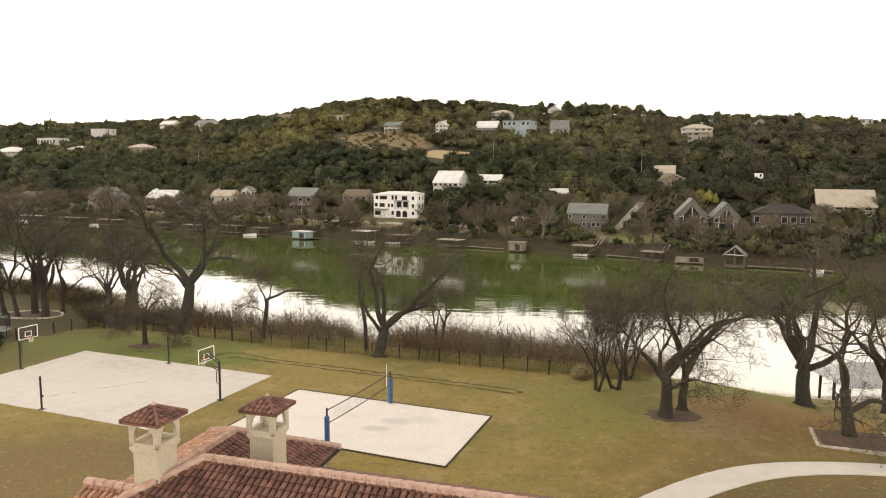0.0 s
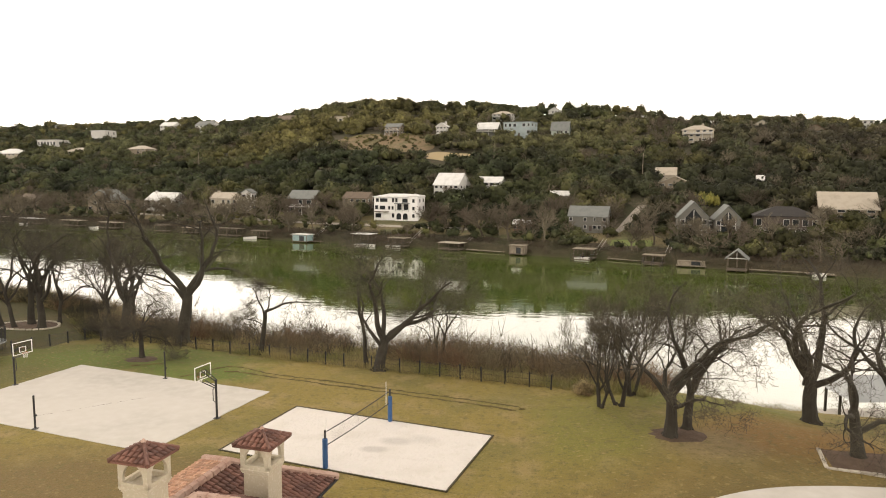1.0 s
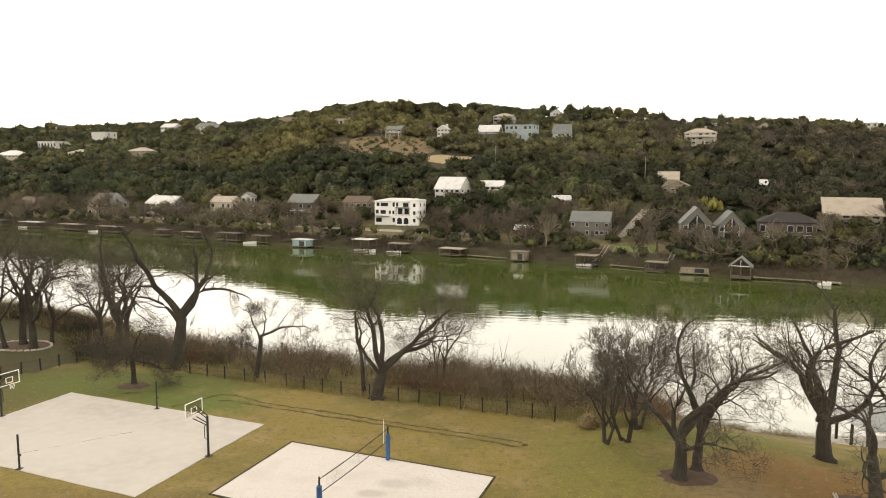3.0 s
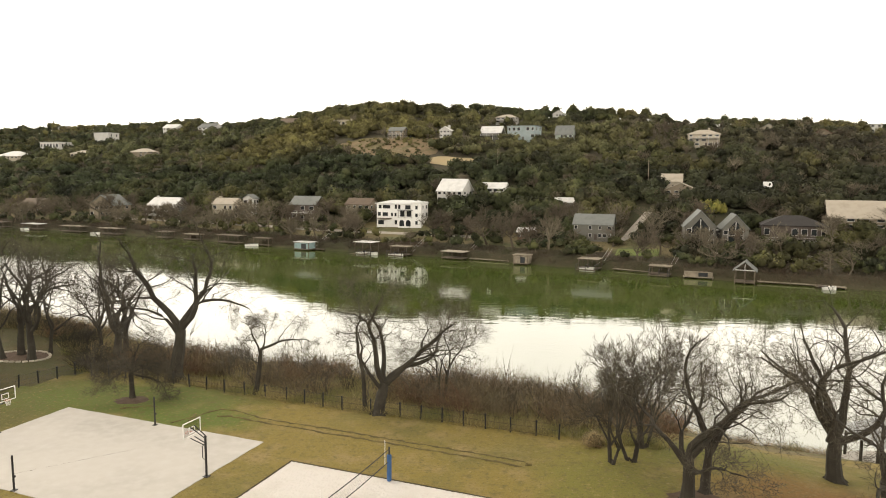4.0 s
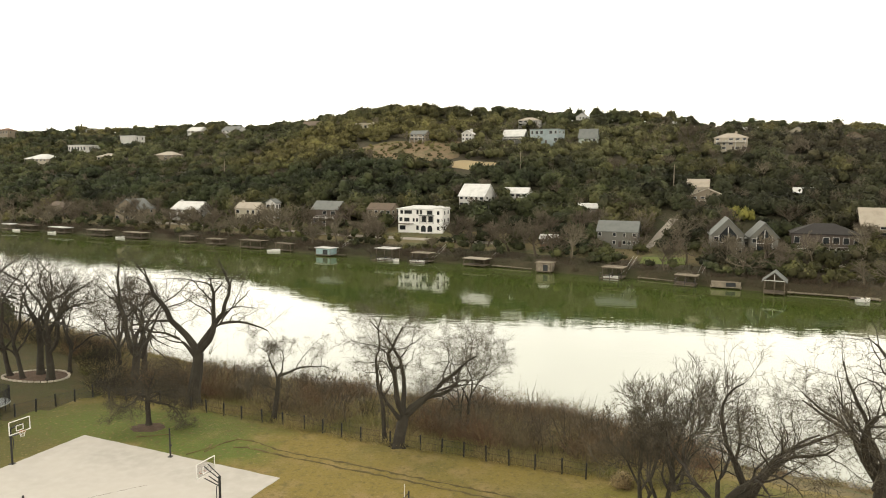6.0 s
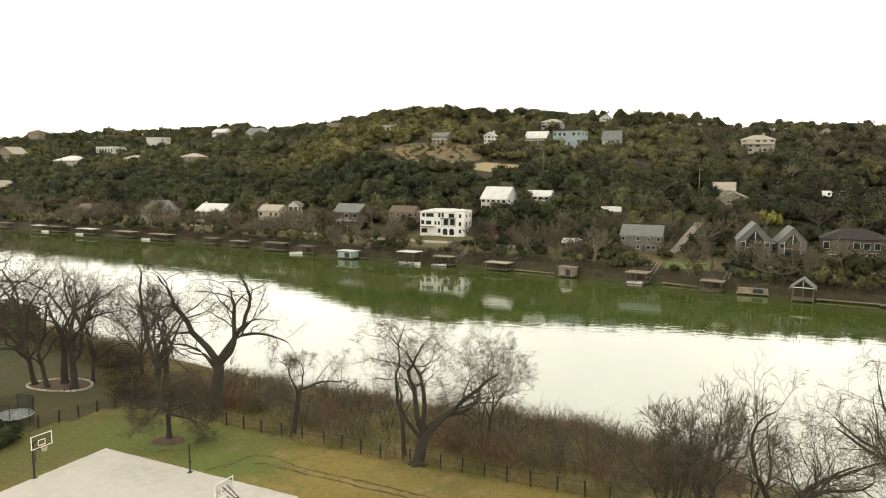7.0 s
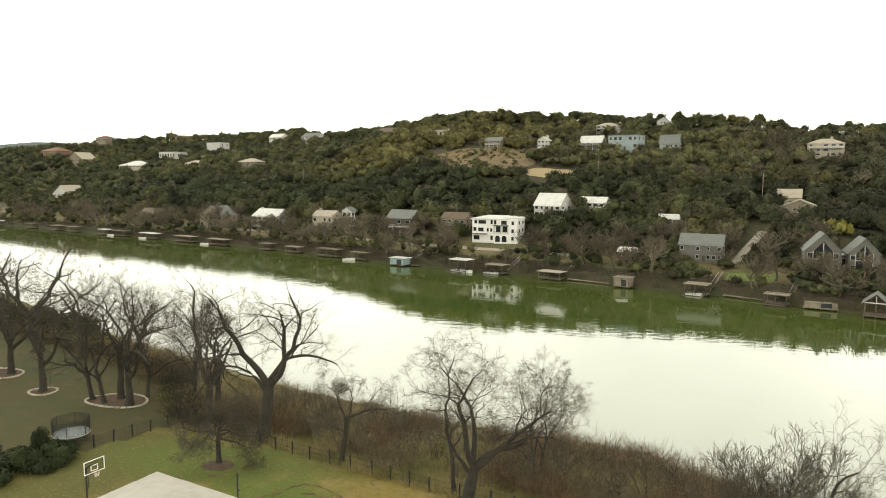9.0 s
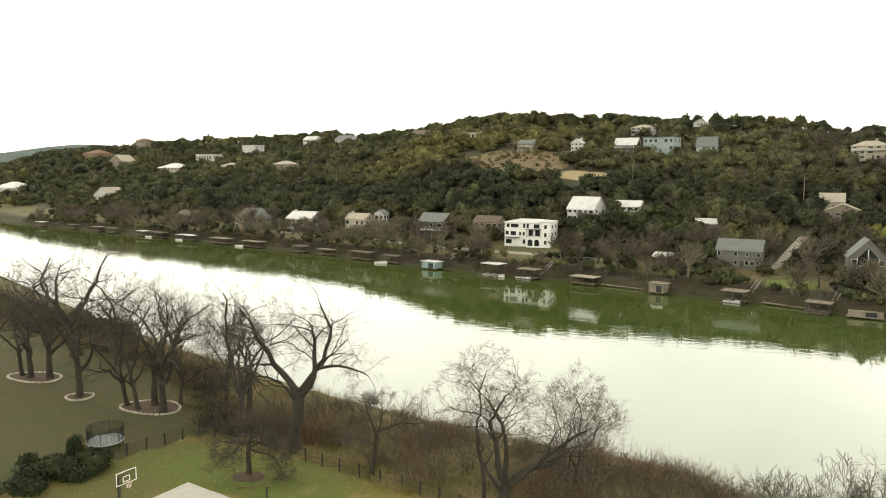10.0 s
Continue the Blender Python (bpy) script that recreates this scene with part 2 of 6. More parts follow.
class Geo:
    """Collects places and faces of one mesh."""
    def __init__(self):
        self.v, self.f = [], []

    def add(self, v, f):
        o = len(self.v)
        self.v += [tuple(p) for p in v]
        self.f += [tuple(i + o for i in q) for q in f]
        return self

    def box(self, x, y, z, sx, sy, sz, turn=0.0):
        """A box by the middle of its foot and its sizes."""
        c, s = math.cos(turn), math.sin(turn)
        p = [(a * sx / 2, b * sy / 2, h * sz) for h in (0, 1) for a, b in ((-1, -1), (1, -1), (1, 1), (-1, 1))]
        p = [(x + a * c - b * s, y + a * s + b * c, z + h) for a, b, h in p]
        return self.add(p, [(3, 2, 1, 0), (4, 5, 6, 7), (0, 1, 5, 4), (1, 2, 6, 5), (2, 3, 7, 6), (3, 0, 4, 7)])

    def bevelled(self, x, y, z, sx, sy, sz, r=0.02):
        """A box with chamfered upright and top edges."""
        rings = []
        for zz, inset in ((z, 0), (z + sz - r, 0), (z + sz, r)):
            hx, hy = sx / 2 - inset, sy / 2 - inset
            k = r
            rings.append([(x + a, y + b, zz) for a, b in ((-hx + k, -hy), (hx - k, -hy), (hx, -hy + k), (hx, hy - k), (hx - k, hy), (-hx + k, hy), (-hx, hy - k), (-hx, -hy + k))])
        f = [tuple(range(7, -1, -1)), tuple(range(16, 24))]
        for j in (0, 8):
            f += [(j + i, j + (i + 1) % 8, j + 8 + (i + 1) % 8, j + 8 + i) for i in range(8)]
        return self.add(sum(rings, []), f)

    def tube(self, pts, radii, sides=6):
        pts = [Vector(p) for p in pts]
        v, f = [], []
        for i, p in enumerate(pts):
            d = (pts[min(i + 1, len(pts) - 1)] - pts[max(i - 1, 0)]).normalized()
            a = d.orthogonal().normalized()
            b = d.cross(a)
            for k in range(sides):
                t = 2 * math.pi * k / sides
                v.append(p + (a * math.cos(t) + b * math.sin(t)) * radii[i])
        for i in range(len(pts) - 1):
            f += [(i * sides + k, i * sides + (k + 1) % sides, (i + 1) * sides + (k + 1) % sides, (i + 1) * sides + k) for k in range(sides)]
        if sides > 4:
            f += [tuple(range(sides - 1, -1, -1)), tuple(range((len(pts) - 1) * sides, len(pts) * sides))]
        return self.add(v, f)

    def mesh(self, name, material):
        return mesh_of(name, self.v, self.f, material)


def part(name, geo, material, parent=None, label=""):
    ob = new(name, geo.mesh(name, material) if isinstance(geo, Geo) else geo)
    ob.parent = parent
    return tagged(ob, label=label)


def thing(name, x, y, z, turn=0.0, label="", category="", group="", kind=""):
    root = new(name)
    root.empty_display_size = 0.2
    root.matrix_basis = pose(x, y, z, 0, 0, turn)
    return tagged(root, label, category, group, kind)


# ---- ground, river, hill ----
def line(points):
    xs, ys = zip(*points)
    return lambda x: np.interp(x, xs, ys)


near_shore = line([(-2500, 1300), (-600, 400), (-240, 205), (-137, 150), (-96, 130), (-57, 114), (-28, 105), (0, 101), (10, 94), (20, 87), (35, 81), (60, 78), (200, 58), (2500, -500)])
bank_top = line([(-2500, 1250), (-600, 360), (-240, 160), (-140, 112), (-90, 97), (-62, 86), (-49, 71), (-40, 69), (-29, 65), (-16, 61), (-2, 58), (6, 56), (20, 53), (40, 52), (200, 36), (2500, -520)])
far_shore = line([(-2500, 1500), (-900, 610), (-446, 402), (-337, 367), (-225, 329), (-144, 299), (-89, 272), (-43, 258), (-28, 254), (12, 235), (32, 229), (51, 217), (61, 211.5), (100, 198), (300, 140), (2500, -300)])
ridge_y = line([(-2500, 2300), (-900, 860), (-675, 815), (-450, 780), (-262, 655), (-140, 545), (-24, 525), (66, 520), (157, 498), (224, 480), (400, 440), (2500, 60)])
ridge_z = line([(-2500, 30), (-900, 56), (-675, 63), (-560, 69), (-450, 70), (-350, 70), (-290, 64), (-200, 65), (-150, 68), (-104, 71), (-58, 67), (-24, 66), (26, 62), (66, 62), (116, 55), (157, 54), (224, 49), (400, 44), (2500, 40)])
WATER = -10.0


def smooth(t):
    t = np.clip(t, 0, 1)
    return t * t * (3 - 2 * t)


def ground_z(x, y):
    """The height of the ground."""
    x, y = np.asarray(x, float), np.asarray(y, float)
    n, b, f = near_shore(x), bank_top(x), far_shore(x)
    s = (y - b) / (n - b)
    lawn = 0.55 * smooth((x - 1.5) / 7) * np.exp(-((x - 15) / 12) ** 2 - ((y - 42) / 12) ** 2) - 0.5 * smooth((y - 58) / 14) - 0.9 * smooth((x - 18) / 8) * smooth((y - 44) / 10)
    near = np.where(s < 0, lawn, lawn + (WATER - 0.3 - lawn) * np.clip(s, 0, 2) ** 1.25)
    near = np.maximum(near, -13.0)
    d = y - f
    h = ridge_y(x) - f
    t = np.clip((d - 42) / (h - 42), 0, 4)
    far = np.where(d < 2.5, WATER + 1.1 * d, np.where(d < 42, -7.25 + (d - 2.5) * 0.12, -2.5 + (ridge_z(x) + 2.5) * np.minimum(t, 1) ** 0.92))
    far = far + 2.2 * np.sin(x / 31 + 1) * np.sin(y / 37) * smooth((d - 60) / 80) * (1 - smooth((t - 0.8) / 0.2))
    far = far - 30 * smooth((t - 1.05) / 1.5)
    r = np.hypot(x, y)
    far = far + smooth((r - 1500) / 900) * (62 + 16 * np.sin(x / 260) + 12 * np.sin(x / 90 + y / 130))
    far = np.maximum(far, -13.0)
    return np.where(y < (n + f) / 2, near, far)


def steps(*spans):
    return np.concatenate([np.arange(a, b, st) for a, b, st in spans])


gx = steps((-4400, -1000, 200), (-1000, -400, 12), (-400, -100, 5), (-100, 60, 1.5), (60, 260, 5), (260, 800, 30), (800, 4500, 200))
gy = steps((-4400, -400, 200), (-400, -20, 20), (-20, 112, 1.2), (112, 190, 4), (190, 320, 2), (320, 640, 5), (640, 1000, 12), (1000, 4500, 100))
GX, GY = np.meshgrid(gx, gy)
GZ = ground_z(GX, GY)
idx = np.arange(GX.size).reshape(GX.shape)
a_, b_, c_, d_ = idx[:-1, :-1].ravel(), idx[:-1, 1:].ravel(), idx[1:, 1:].ravel(), idx[1:, :-1].ravel()
ground_mesh = tri_mesh("ground", np.stack([GX, GY, GZ], -1).reshape(-1, 3), np.concatenate([np.stack([a_, b_, c_], 1), np.stack([a_, c_, d_], 1)]), M["lawn"])
ground_mesh.polygons.foreach_set("use_smooth", np.ones(len(ground_mesh.polygons), bool))
ground_mesh.materials.append(M["earth"])
ground_mesh.materials.append(M["yard"])
ground_mesh.materials.append(M["hazy_hills"])
ground_mesh.materials.append(M["bank"])
ground_mesh.materials.append(M["bench"])
cx_ = (GX[:-1, :-1] + GX[1:, 1:]).ravel() / 2
cy_ = (GY[:-1, :-1] + GY[1:, 1:]).ravel() / 2
wild = (cy_ > bank_top(cx_) + 1.0) & ~((cx_ > 7) & (cy_ < bank_top(cx_) + 12))
kind_ = wild.astype(np.int32)
kind_[~wild & (cx_ < -48 - (69 - cy_) * 0.38)] = 2
kind_[wild & (cy_ < near_shore(cx_) + 2)] = 4
kind_[(cy_ > far_shore(cx_) + 14) & (cy_ < far_shore(cx_) + 44) & (cx_ < 60)] = 5
# beyond 1300 m the ground takes the haze-tinted colour
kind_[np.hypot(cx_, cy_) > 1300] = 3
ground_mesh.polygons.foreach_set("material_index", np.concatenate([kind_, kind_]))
tagged(new("ground", ground_mesh), "winter lawn, brushy river bank and wooded hillside ground", "ground", kind="structure")

wx = list(np.concatenate([[-4400, -1500, -600], np.arange(-300, 301, 10), [1500, 4400]]))
wv = [(x, near_shore(x) - 8, WATER) for x in wx] + [(x, far_shore(x) + 4, WATER) for x in wx]
wn_ = len(wx)
wf = [(i, i + 1, i + wn_ + 1, i + wn_) for i in range(wn_ - 1)]
tagged(new("water", mesh_of("water", wv, wf, M["water"])), "calm green river reflecting a pale sky", "river", kind="structure")

# ---- courts ----
AXIS = radians(-15.1)


def slab(name, cx, cy, sx, sy, z0, h, material, label, category):
    """A flat paved rectangle with worn, uneven edges."""
    g = Geo()
    n = 26
    ring = []
    rnd = random.Random(name)
    for (ax, ay), (bx, by) in (((-1, -1), (1, -1)), ((1, -1), (1, 1)), ((1, 1), (-1, 1)), ((-1, 1), (-1, -1))):
        for i in range(n):
            t = i / n
            px, py = (ax + (bx - ax) * t) * sx / 2, (ay + (by - ay) * t) * sy / 2
            if i:
                px, py = px + rnd.uniform(-0.04, 0.04), py + rnd.uniform(-0.04, 0.04)
            ring.append((cx + px * math.cos(AXIS) - py * math.sin(AXIS), cy + px * math.sin(AXIS) + py * math.cos(AXIS)))
    m = len(ring)
    g.add([(x, y, z0) for x, y in ring] + [(x, y, z0 + h) for x, y in ring], [tuple(range(m, 2 * m))] + [(i, (i + 1) % m, m + (i + 1) % m, m + i) for i in range(m)])
    return tagged(part(name, g, material), label, category, kind="structure")


slab("basketball_court", -32.15, 48.75, 21.7, 13.7, -0.15, 0.19, M["concrete"], "pale concrete basketball court slab on the lawn", "sports court")
slab("volleyball_court", -9.72, 42.62, 16.3, 9.25, -0.15, 0.18, M["sand"], "white sand volleyball court set in the lawn", "sports court")


# ---- trees ----
def grow(wood, twig, p, d, length, radius, level, rnd, habit, bend=(0, 0, 0)):
    """One crooked limb: it wanders, swings away from each side branch and thins out into twigs."""
    wob, up, spread = habit[:3]
    keep = habit[3] if len(habit) > 3 else 0.97
    n = (0, 11, 8, 6, 3, 2)[level]
    first = (0, 3, 1, 1, 0, 9)[level]
    pts, radii, kids = [p.copy()], [radius], []
    sway = Vector((0, 0, 0))
    turn = rnd.random() * 6.283
    bend = Vector(bend)
    for i in range(n):
        w = wob * (1.45 if level < 3 else 1.0)
        sway = sway * 0.3 + Vector((rnd.gauss(0, w), rnd.gauss(0, w), rnd.gauss(0, w * 0.8)))
        d = (d + sway + bend / n + Vector((0, 0, up * (0.5 if level == 1 else 1.0)))).normalized()
        p = p + d * (length / n) * rnd.uniform(0.8, 1.2)
        t = (i + 1) / n
        pts.append(p.copy())
        radii.append(max(radius * (1 - 0.80 * t ** 0.85), 0.0075))
        if i >= first and level < 5 and (level == 1 or rnd.random() < keep):
            side = d.orthogonal().normalized()
            turn += 2.4 + rnd.uniform(-0.7, 0.7)
            side.rotate(Matrix.Rotation(turn, 3, d))
            angle = spread * rnd.uniform(0.75, 1.3)
            kids.append((p.copy(), (d * math.cos(angle) + side * math.sin(angle)).normalized(), t, radii[-1]))
            d = (d - side * (0.26 if level < 3 else 0.15) * rnd.uniform(0.4, 1.3)).normalized()
    if level < 4:
        wood.tube(pts, radii, (0, 7, 5, 4)[level])
    else:
        twig.tube(pts, radii, 3)
    for q, nd, t, r in kids:
        share = rnd.uniform(0.5, 1.0) * (1.0 - 0.42 * t) * (0, 0.72, 0.74, 0.72, 0.75)[level]
        grow(wood, twig, q, nd, max(length * share, 0.3), max(r * rnd.uniform(0.36, 0.6), 0.0075), level + 1, rnd, habit)


def bare_tree(seed, trunks, limbs, habit=(0.13, 0.03, 0.85), label="", name="tree", height=13.5):
    """A leafless tree at the origin.
    trunks: (foot x, foot y, lean x, lean y, length, radius);
    limbs: (trunk, share of its length, direction, length, radius, bend), or a count spread evenly round each trunk."""
    rnd = random.Random(seed)
    wood, twig = Geo(), Geo()
    root = thing(name, 0, 0, 0, 0, label, "tree", "bare trees by the river")
    stems = []
    for fx, fy, lx, ly, ln, ra in trunks:
        p, d = Vector((fx, fy, -0.35)), Vector((lx * 0.6, ly * 0.6, 1)).normalized()
        pts, radii = [p.copy()], [ra * 1.75]
        for i in range(8):
            d = (d + Vector((lx * 0.10 + rnd.gauss(0, 0.05), ly * 0.10 + rnd.gauss(0, 0.05), 0.02))).normalized()
            p = p + d * (ln / 8)
            pts.append(p.copy())
            radii.append(ra * (1.22 if i == 0 else 1.06 - 0.045 * i) * rnd.uniform(0.95, 1.06))
        wood.tube(pts, radii, 10)
        stems.append((pts, radii, d))
        for k in range(5):
            t = k * 1.257 + rnd.random()
            w = Vector((math.cos(t), math.sin(t), 0))
            wood.tube([pts[0] + w * ra * 2.4 - Vector((0, 0, 0.1)), pts[0] + w * ra * 1.2 + Vector((0, 0, 0.35)), pts[1] + w * ra * 0.5 + Vector((0, 0, 0.3))], [ra * 0.25, ra * 0.42, ra * 0.4], 6)
    if isinstance(limbs, int):
        limbs = [(j, 1.0 if k == 0 else 0.55 + 0.42 * k / limbs, (math.cos(2.4 * k + seed) * (0.25 if k == 0 else 0.75), math.sin(2.4 * k + seed) * (0.25 if k == 0 else 0.75), 1.0), ln * rnd.uniform(1.7, 2.3), ra * rnd.uniform(0.5, 0.72), (0, 0, 0))
                 for j, (fx, fy, lx, ly, ln, ra) in enumerate(trunks) for k in range(limbs)]
    for j, t, way, ln, ra, bend in limbs:
        pts, radii, d = stems[j]
        k = min(int(t * 8), 7)
        q = pts[k].lerp(pts[k + 1], min(t * 8 - k, 1.0))
        grow(wood, twig, q, Vector(way).normalized(), ln, ra, 1, rnd, habit, bend)
    k = height / max(q[2] for q in twig.v)
    for g in (wood, twig):
        g.v = [(q[0] * k, q[1] * k, q[2] * k) for q in g.v]
    part("trunk", wood, M["bark"], root)
    part("crown", twig, M["twig"], root, "fine grey-brown leafless twigs")
    return root


def plant(root, x, y, turn=0.0, scale=1.0, first=False):
    m = pose(x, y, float(ground_z(x, y)) - 0.05, 0, 0, turn)
    if first:
        root.matrix_basis = m @ Matrix.Diagonal((scale, scale, scale, 1))
        return root
    ob = copy_thing(root, m)
    ob.scale = (scale, scale, scale)
    return ob


# the forked tree at the fence, with one long low limb
plant(bare_tree(3, [(0, 0, 0.10, 0, 2.6, 0.42), (-1.1, 0.8, -0.12, 0, 4.6, 0.15)],
                [(0, 1.0, (-0.45, 0.1, 1), 7.2, 0.24, (0.5, 0, 0.1)), (0, 0.95, (-0.05, 0.4, 1), 7.6, 0.22, (-0.3, 0, 0.2)), (0, 0.9, (0.75, -0.1, 0.9), 7.6, 0.27, (0.5, 0, -0.7)),
                 (0, 1.0, (0.5, 0.3, 1), 7.6, 0.22, (0.2, 0, 0.5)), (0, 0.8, (-0.9, -0.5, 0.8), 5.0, 0.17, (-0.3, 0, 0.5)), (1, 1.0, (-0.2, 0, 1), 5.6, 0.12, (0.2, 0, 0))],
                (0.13, 0.03, 0.85), "bare grey pecan with a forked low trunk beside the fence", height=14.4), -12.0, 60.3, 0, 1.0, True)
plant(bare_tree(31, [(0, 0, 0.1, 0.1, 4.0, 0.2), (-0.5, 0.3, -0.1, 0, 3.6, 0.15)], 3, (0.12, 0.05, 0.7), "bare young tree with upright limbs above the brush", height=13.5), -7.0, 69.0, 0, 1.0, True)
tree_a = plant(bare_tree(5, [(0, 0, -0.02, 0.05, 2.9, 0.36)],
                         [(0, 1.0, (-0.25, 0.1, 1), 6.6, 0.22, (0.3, 0, 0)), (0, 0.95, (0.35, -0.2, 1), 6.4, 0.2, (-0.3, 0, 0.2)), (0, 0.8, (-1.0, -0.1, 0.75), 5.6, 0.19, (-0.2, 0, -0.8)),
                          (0, 0.85, (-0.5, 0.7, 0.9), 5.2, 0.17, (0, 0, 0)), (0, 0.7, (0.3, -0.9, 0.7), 4.2, 0.14, (0, 0, 0))],
                         (0.13, 0.02, 0.85), "bare grey pecan with a stout trunk on the lawn", height=11.0), 11.8, 45.3, 0, 1.0, True)
tree_b = plant(bare_tree(58, [(0, 0, 0.04, 0.05, 3.4, 0.35)],
                         [(0, 1.0, (-0.45, 0.1, 1), 9.0, 0.25, (-0.2, 0, 0.3)), (0, 1.0, (0.35, 0.1, 1), 9.0, 0.24, (0.3, 0, 0.4)), (0, 0.9, (0.8, 0, 0.9), 7.6, 0.22, (0.1, 0, 0.5)),
                          (0, 0.95, (0.1, 0.7, 1), 7.5, 0.2, (0, 0, 0)), (0, 0.85, (0.3, -0.8, 0.9), 6.0, 0.18, (0, 0, 0))],
                         (0.105, 0.035, 0.82, 0.9), "bare grey pecan with a leaning trunk on the lawn", height=14.2), 13.3, 46.9, 0, 1.0, True)
tree_c = plant(bare_tree(11, [(0, 0, 0.0, 0, 3.6, 0.52)],
                         [(0, 1.0, (-0.4, 0, 1), 10.0, 0.32, (-0.2, 0, 0.3)), (0, 1.0, (0.45, 0.2, 1), 10.0, 0.32, (0.2, 0, 0.3)), (0, 0.8, (-1.0, -0.1, 0.35), 8.4, 0.26, (-0.3, 0, 0.1)),
                          (0, 0.85, (1.0, -0.1, 0.55), 9.0, 0.28, (0.3, 0, 0.2)), (0, 0.95, (-0.1, -0.6, 0.9), 8.0, 0.26, (0, 0, 0)), (0, 0.95, (0.1, 0.7, 0.9), 8.5, 0.26, (0, 0, 0.3)), (0, 0.9, (-0.8, 0.4, 0.9), 8.0, 0.24, (0, 0, 0))],
                         (0.13, 0.025, 0.85, 0.85), "large bare pecan with wide low limbs on the lawn", height=16.5), 23.9, 52.0, 0, 1.0, True)
plant(tree_b, 29.8, 51.5, 130, 0.98)
plant(bare_tree(19, [(0, 0, -0.08, 0, 3.6, 0.40)],
                [(0, 1.0, (-0.3, 0, 1), 6.0, 0.24, (0.4, 0, 0)), (0, 0.6, (0.9, 0, 0.7), 6.0, 0.22, (0.3, 0, 0.1)), (0, 0.9, (0.3, 0.5, 1), 6.5, 0.22, (0, 0, 0.2)), (0, 0.85, (-0.6, -0.5, 0.9), 5.0, 0.18, (0, 0, 0.2))],
                (0.13, 0.03, 0.85), "bare tree with a crooked trunk in a mulched bed", height=11.5), 23.2, 43.1, 0, 1.0, True)
plant(tree_c, 34.0, 57.5, 200, 0.95)
thin = plant(bare_tree(14, [(0, 0, 0.05, 0, 1.9, 0.14), (-0.2, 0.2, -0.25, 0.1, 2.0, 0.1)], 3, (0.09, 0.07, 0.5, 0.8), "slender bare tree with a fine twiggy crown", height=10.2), 9.4, 51.9, 0, 1.0, True)
plant(thin, 7.7, 51.8, 140, 0.9)
plant(thin, 10.5, 55.0, 250, 1.1)
small = plant(bare_tree(17, [(0, 0, 0.1, 0, 3.2, 0.24)], [(0, 0.8 + 0.025 * k, (math.cos(0.9 * k), math.sin(0.9 * k), 1.0 + 0.25 * (k % 3)), 3.9, 0.11, (0, 0, -0.9)) for k in range(8)],
                        (0.16, -0.015, 0.95), "small gnarled bare tree with drooping twigs on the lawn", height=7.8), -36.6, 61.6, 0, 1.0, True)
twin = plant(bare_tree(25, [(0, 0, 0.0, 0, 4.6, 0.55)],
                       [(0, 1.0, (-0.5, 0, 1), 10.5, 0.34, (0.1, 0, 0.6)), (0, 0.95, (0.25, 0.1, 1), 9.0, 0.30, (-0.8, 0, 0.6)), (0, 1.0, (0.6, -0.1, 1.0), 9.5, 0.29, (1.3, 0, -1.9)),
                        (0, 0.85, (-0.3, -0.6, 0.9), 6.0, 0.2, (0, 0, 0.2)), (0, 0.95, (0.3, 0.6, 1), 7.5, 0.24, (0, 0, 0.2))],
                       (0.14, 0.02, 0.85, 0.8), "tall bare tree with a long arching limb behind the fence", height=19.3), -35.9, 68.8, 0, 1.0, True)
plant(bare_tree(23, [(0, 0, 0.05, 0, 4.9, 0.24)],
                [(0, 1.0, (0.95, 0, 0.6), 5.6, 0.15, (0.2, 0, 0.3)), (0, 0.9, (-0.7, 0.1, 0.9), 4.0, 0.12, (0, 0, 0.4)), (0, 0.95, (0.1, 0.4, 1), 3.4, 0.1, (0, 0, 0)), (0, 0.7, (-0.6, -0.5, 0.8), 3.0, 0.08, (0, 0, 0))],
                (0.14, 0.02, 0.85), "bare tree with one long crooked limb behind the fence", height=9.2), -25.6, 65.1, 0, 1.0, True)
plant(bare_tree(27, [(0, 0, -0.12, 0, 4.4, 0.45)],
                [(0, 0.95, (-0.95, 0, 0.9), 11.5, 0.32, (0.1, 0, 0.3)), (0, 1.0, (-0.25, 0.1, 1), 10.5, 0.3, (0.1, 0, 0.5)), (0, 0.9, (0.6, 0, 1), 8.0, 0.26, (-0.1, 0, 0.4)), (0, 0.9, (0, -0.7, 0.9), 7.0, 0.22, (0, 0, 0.2)), (0, 0.95, (0, 0.7, 1), 8.0, 0.24, (0, 0, 0.2))],
                (0.14, 0.02, 0.85, 0.78), "tall bare tree leaning over the river brush", height=19.3), -44.5, 72.5, 0, 1.0, True)
tall = plant(bare_tree(41, [(0, 0, 0.03, 0.02, 4.6, 0.34)], 4, (0.14, 0.03, 0.8, 0.72), "tall bare tree with a long clear trunk in a stone ring", height=18.5), -56.8, 74.2, 20, 1.0, True)
lean = plant(bare_tree(43, [(0, 0, 0.22, 0.05, 5.0, 0.28)], 4, (0.15, 0.02, 0.85, 0.72), "bare leaning tree with crooked limbs in a stone ring", height=17.0), -60.3, 74.1, 160, 1.0, True)
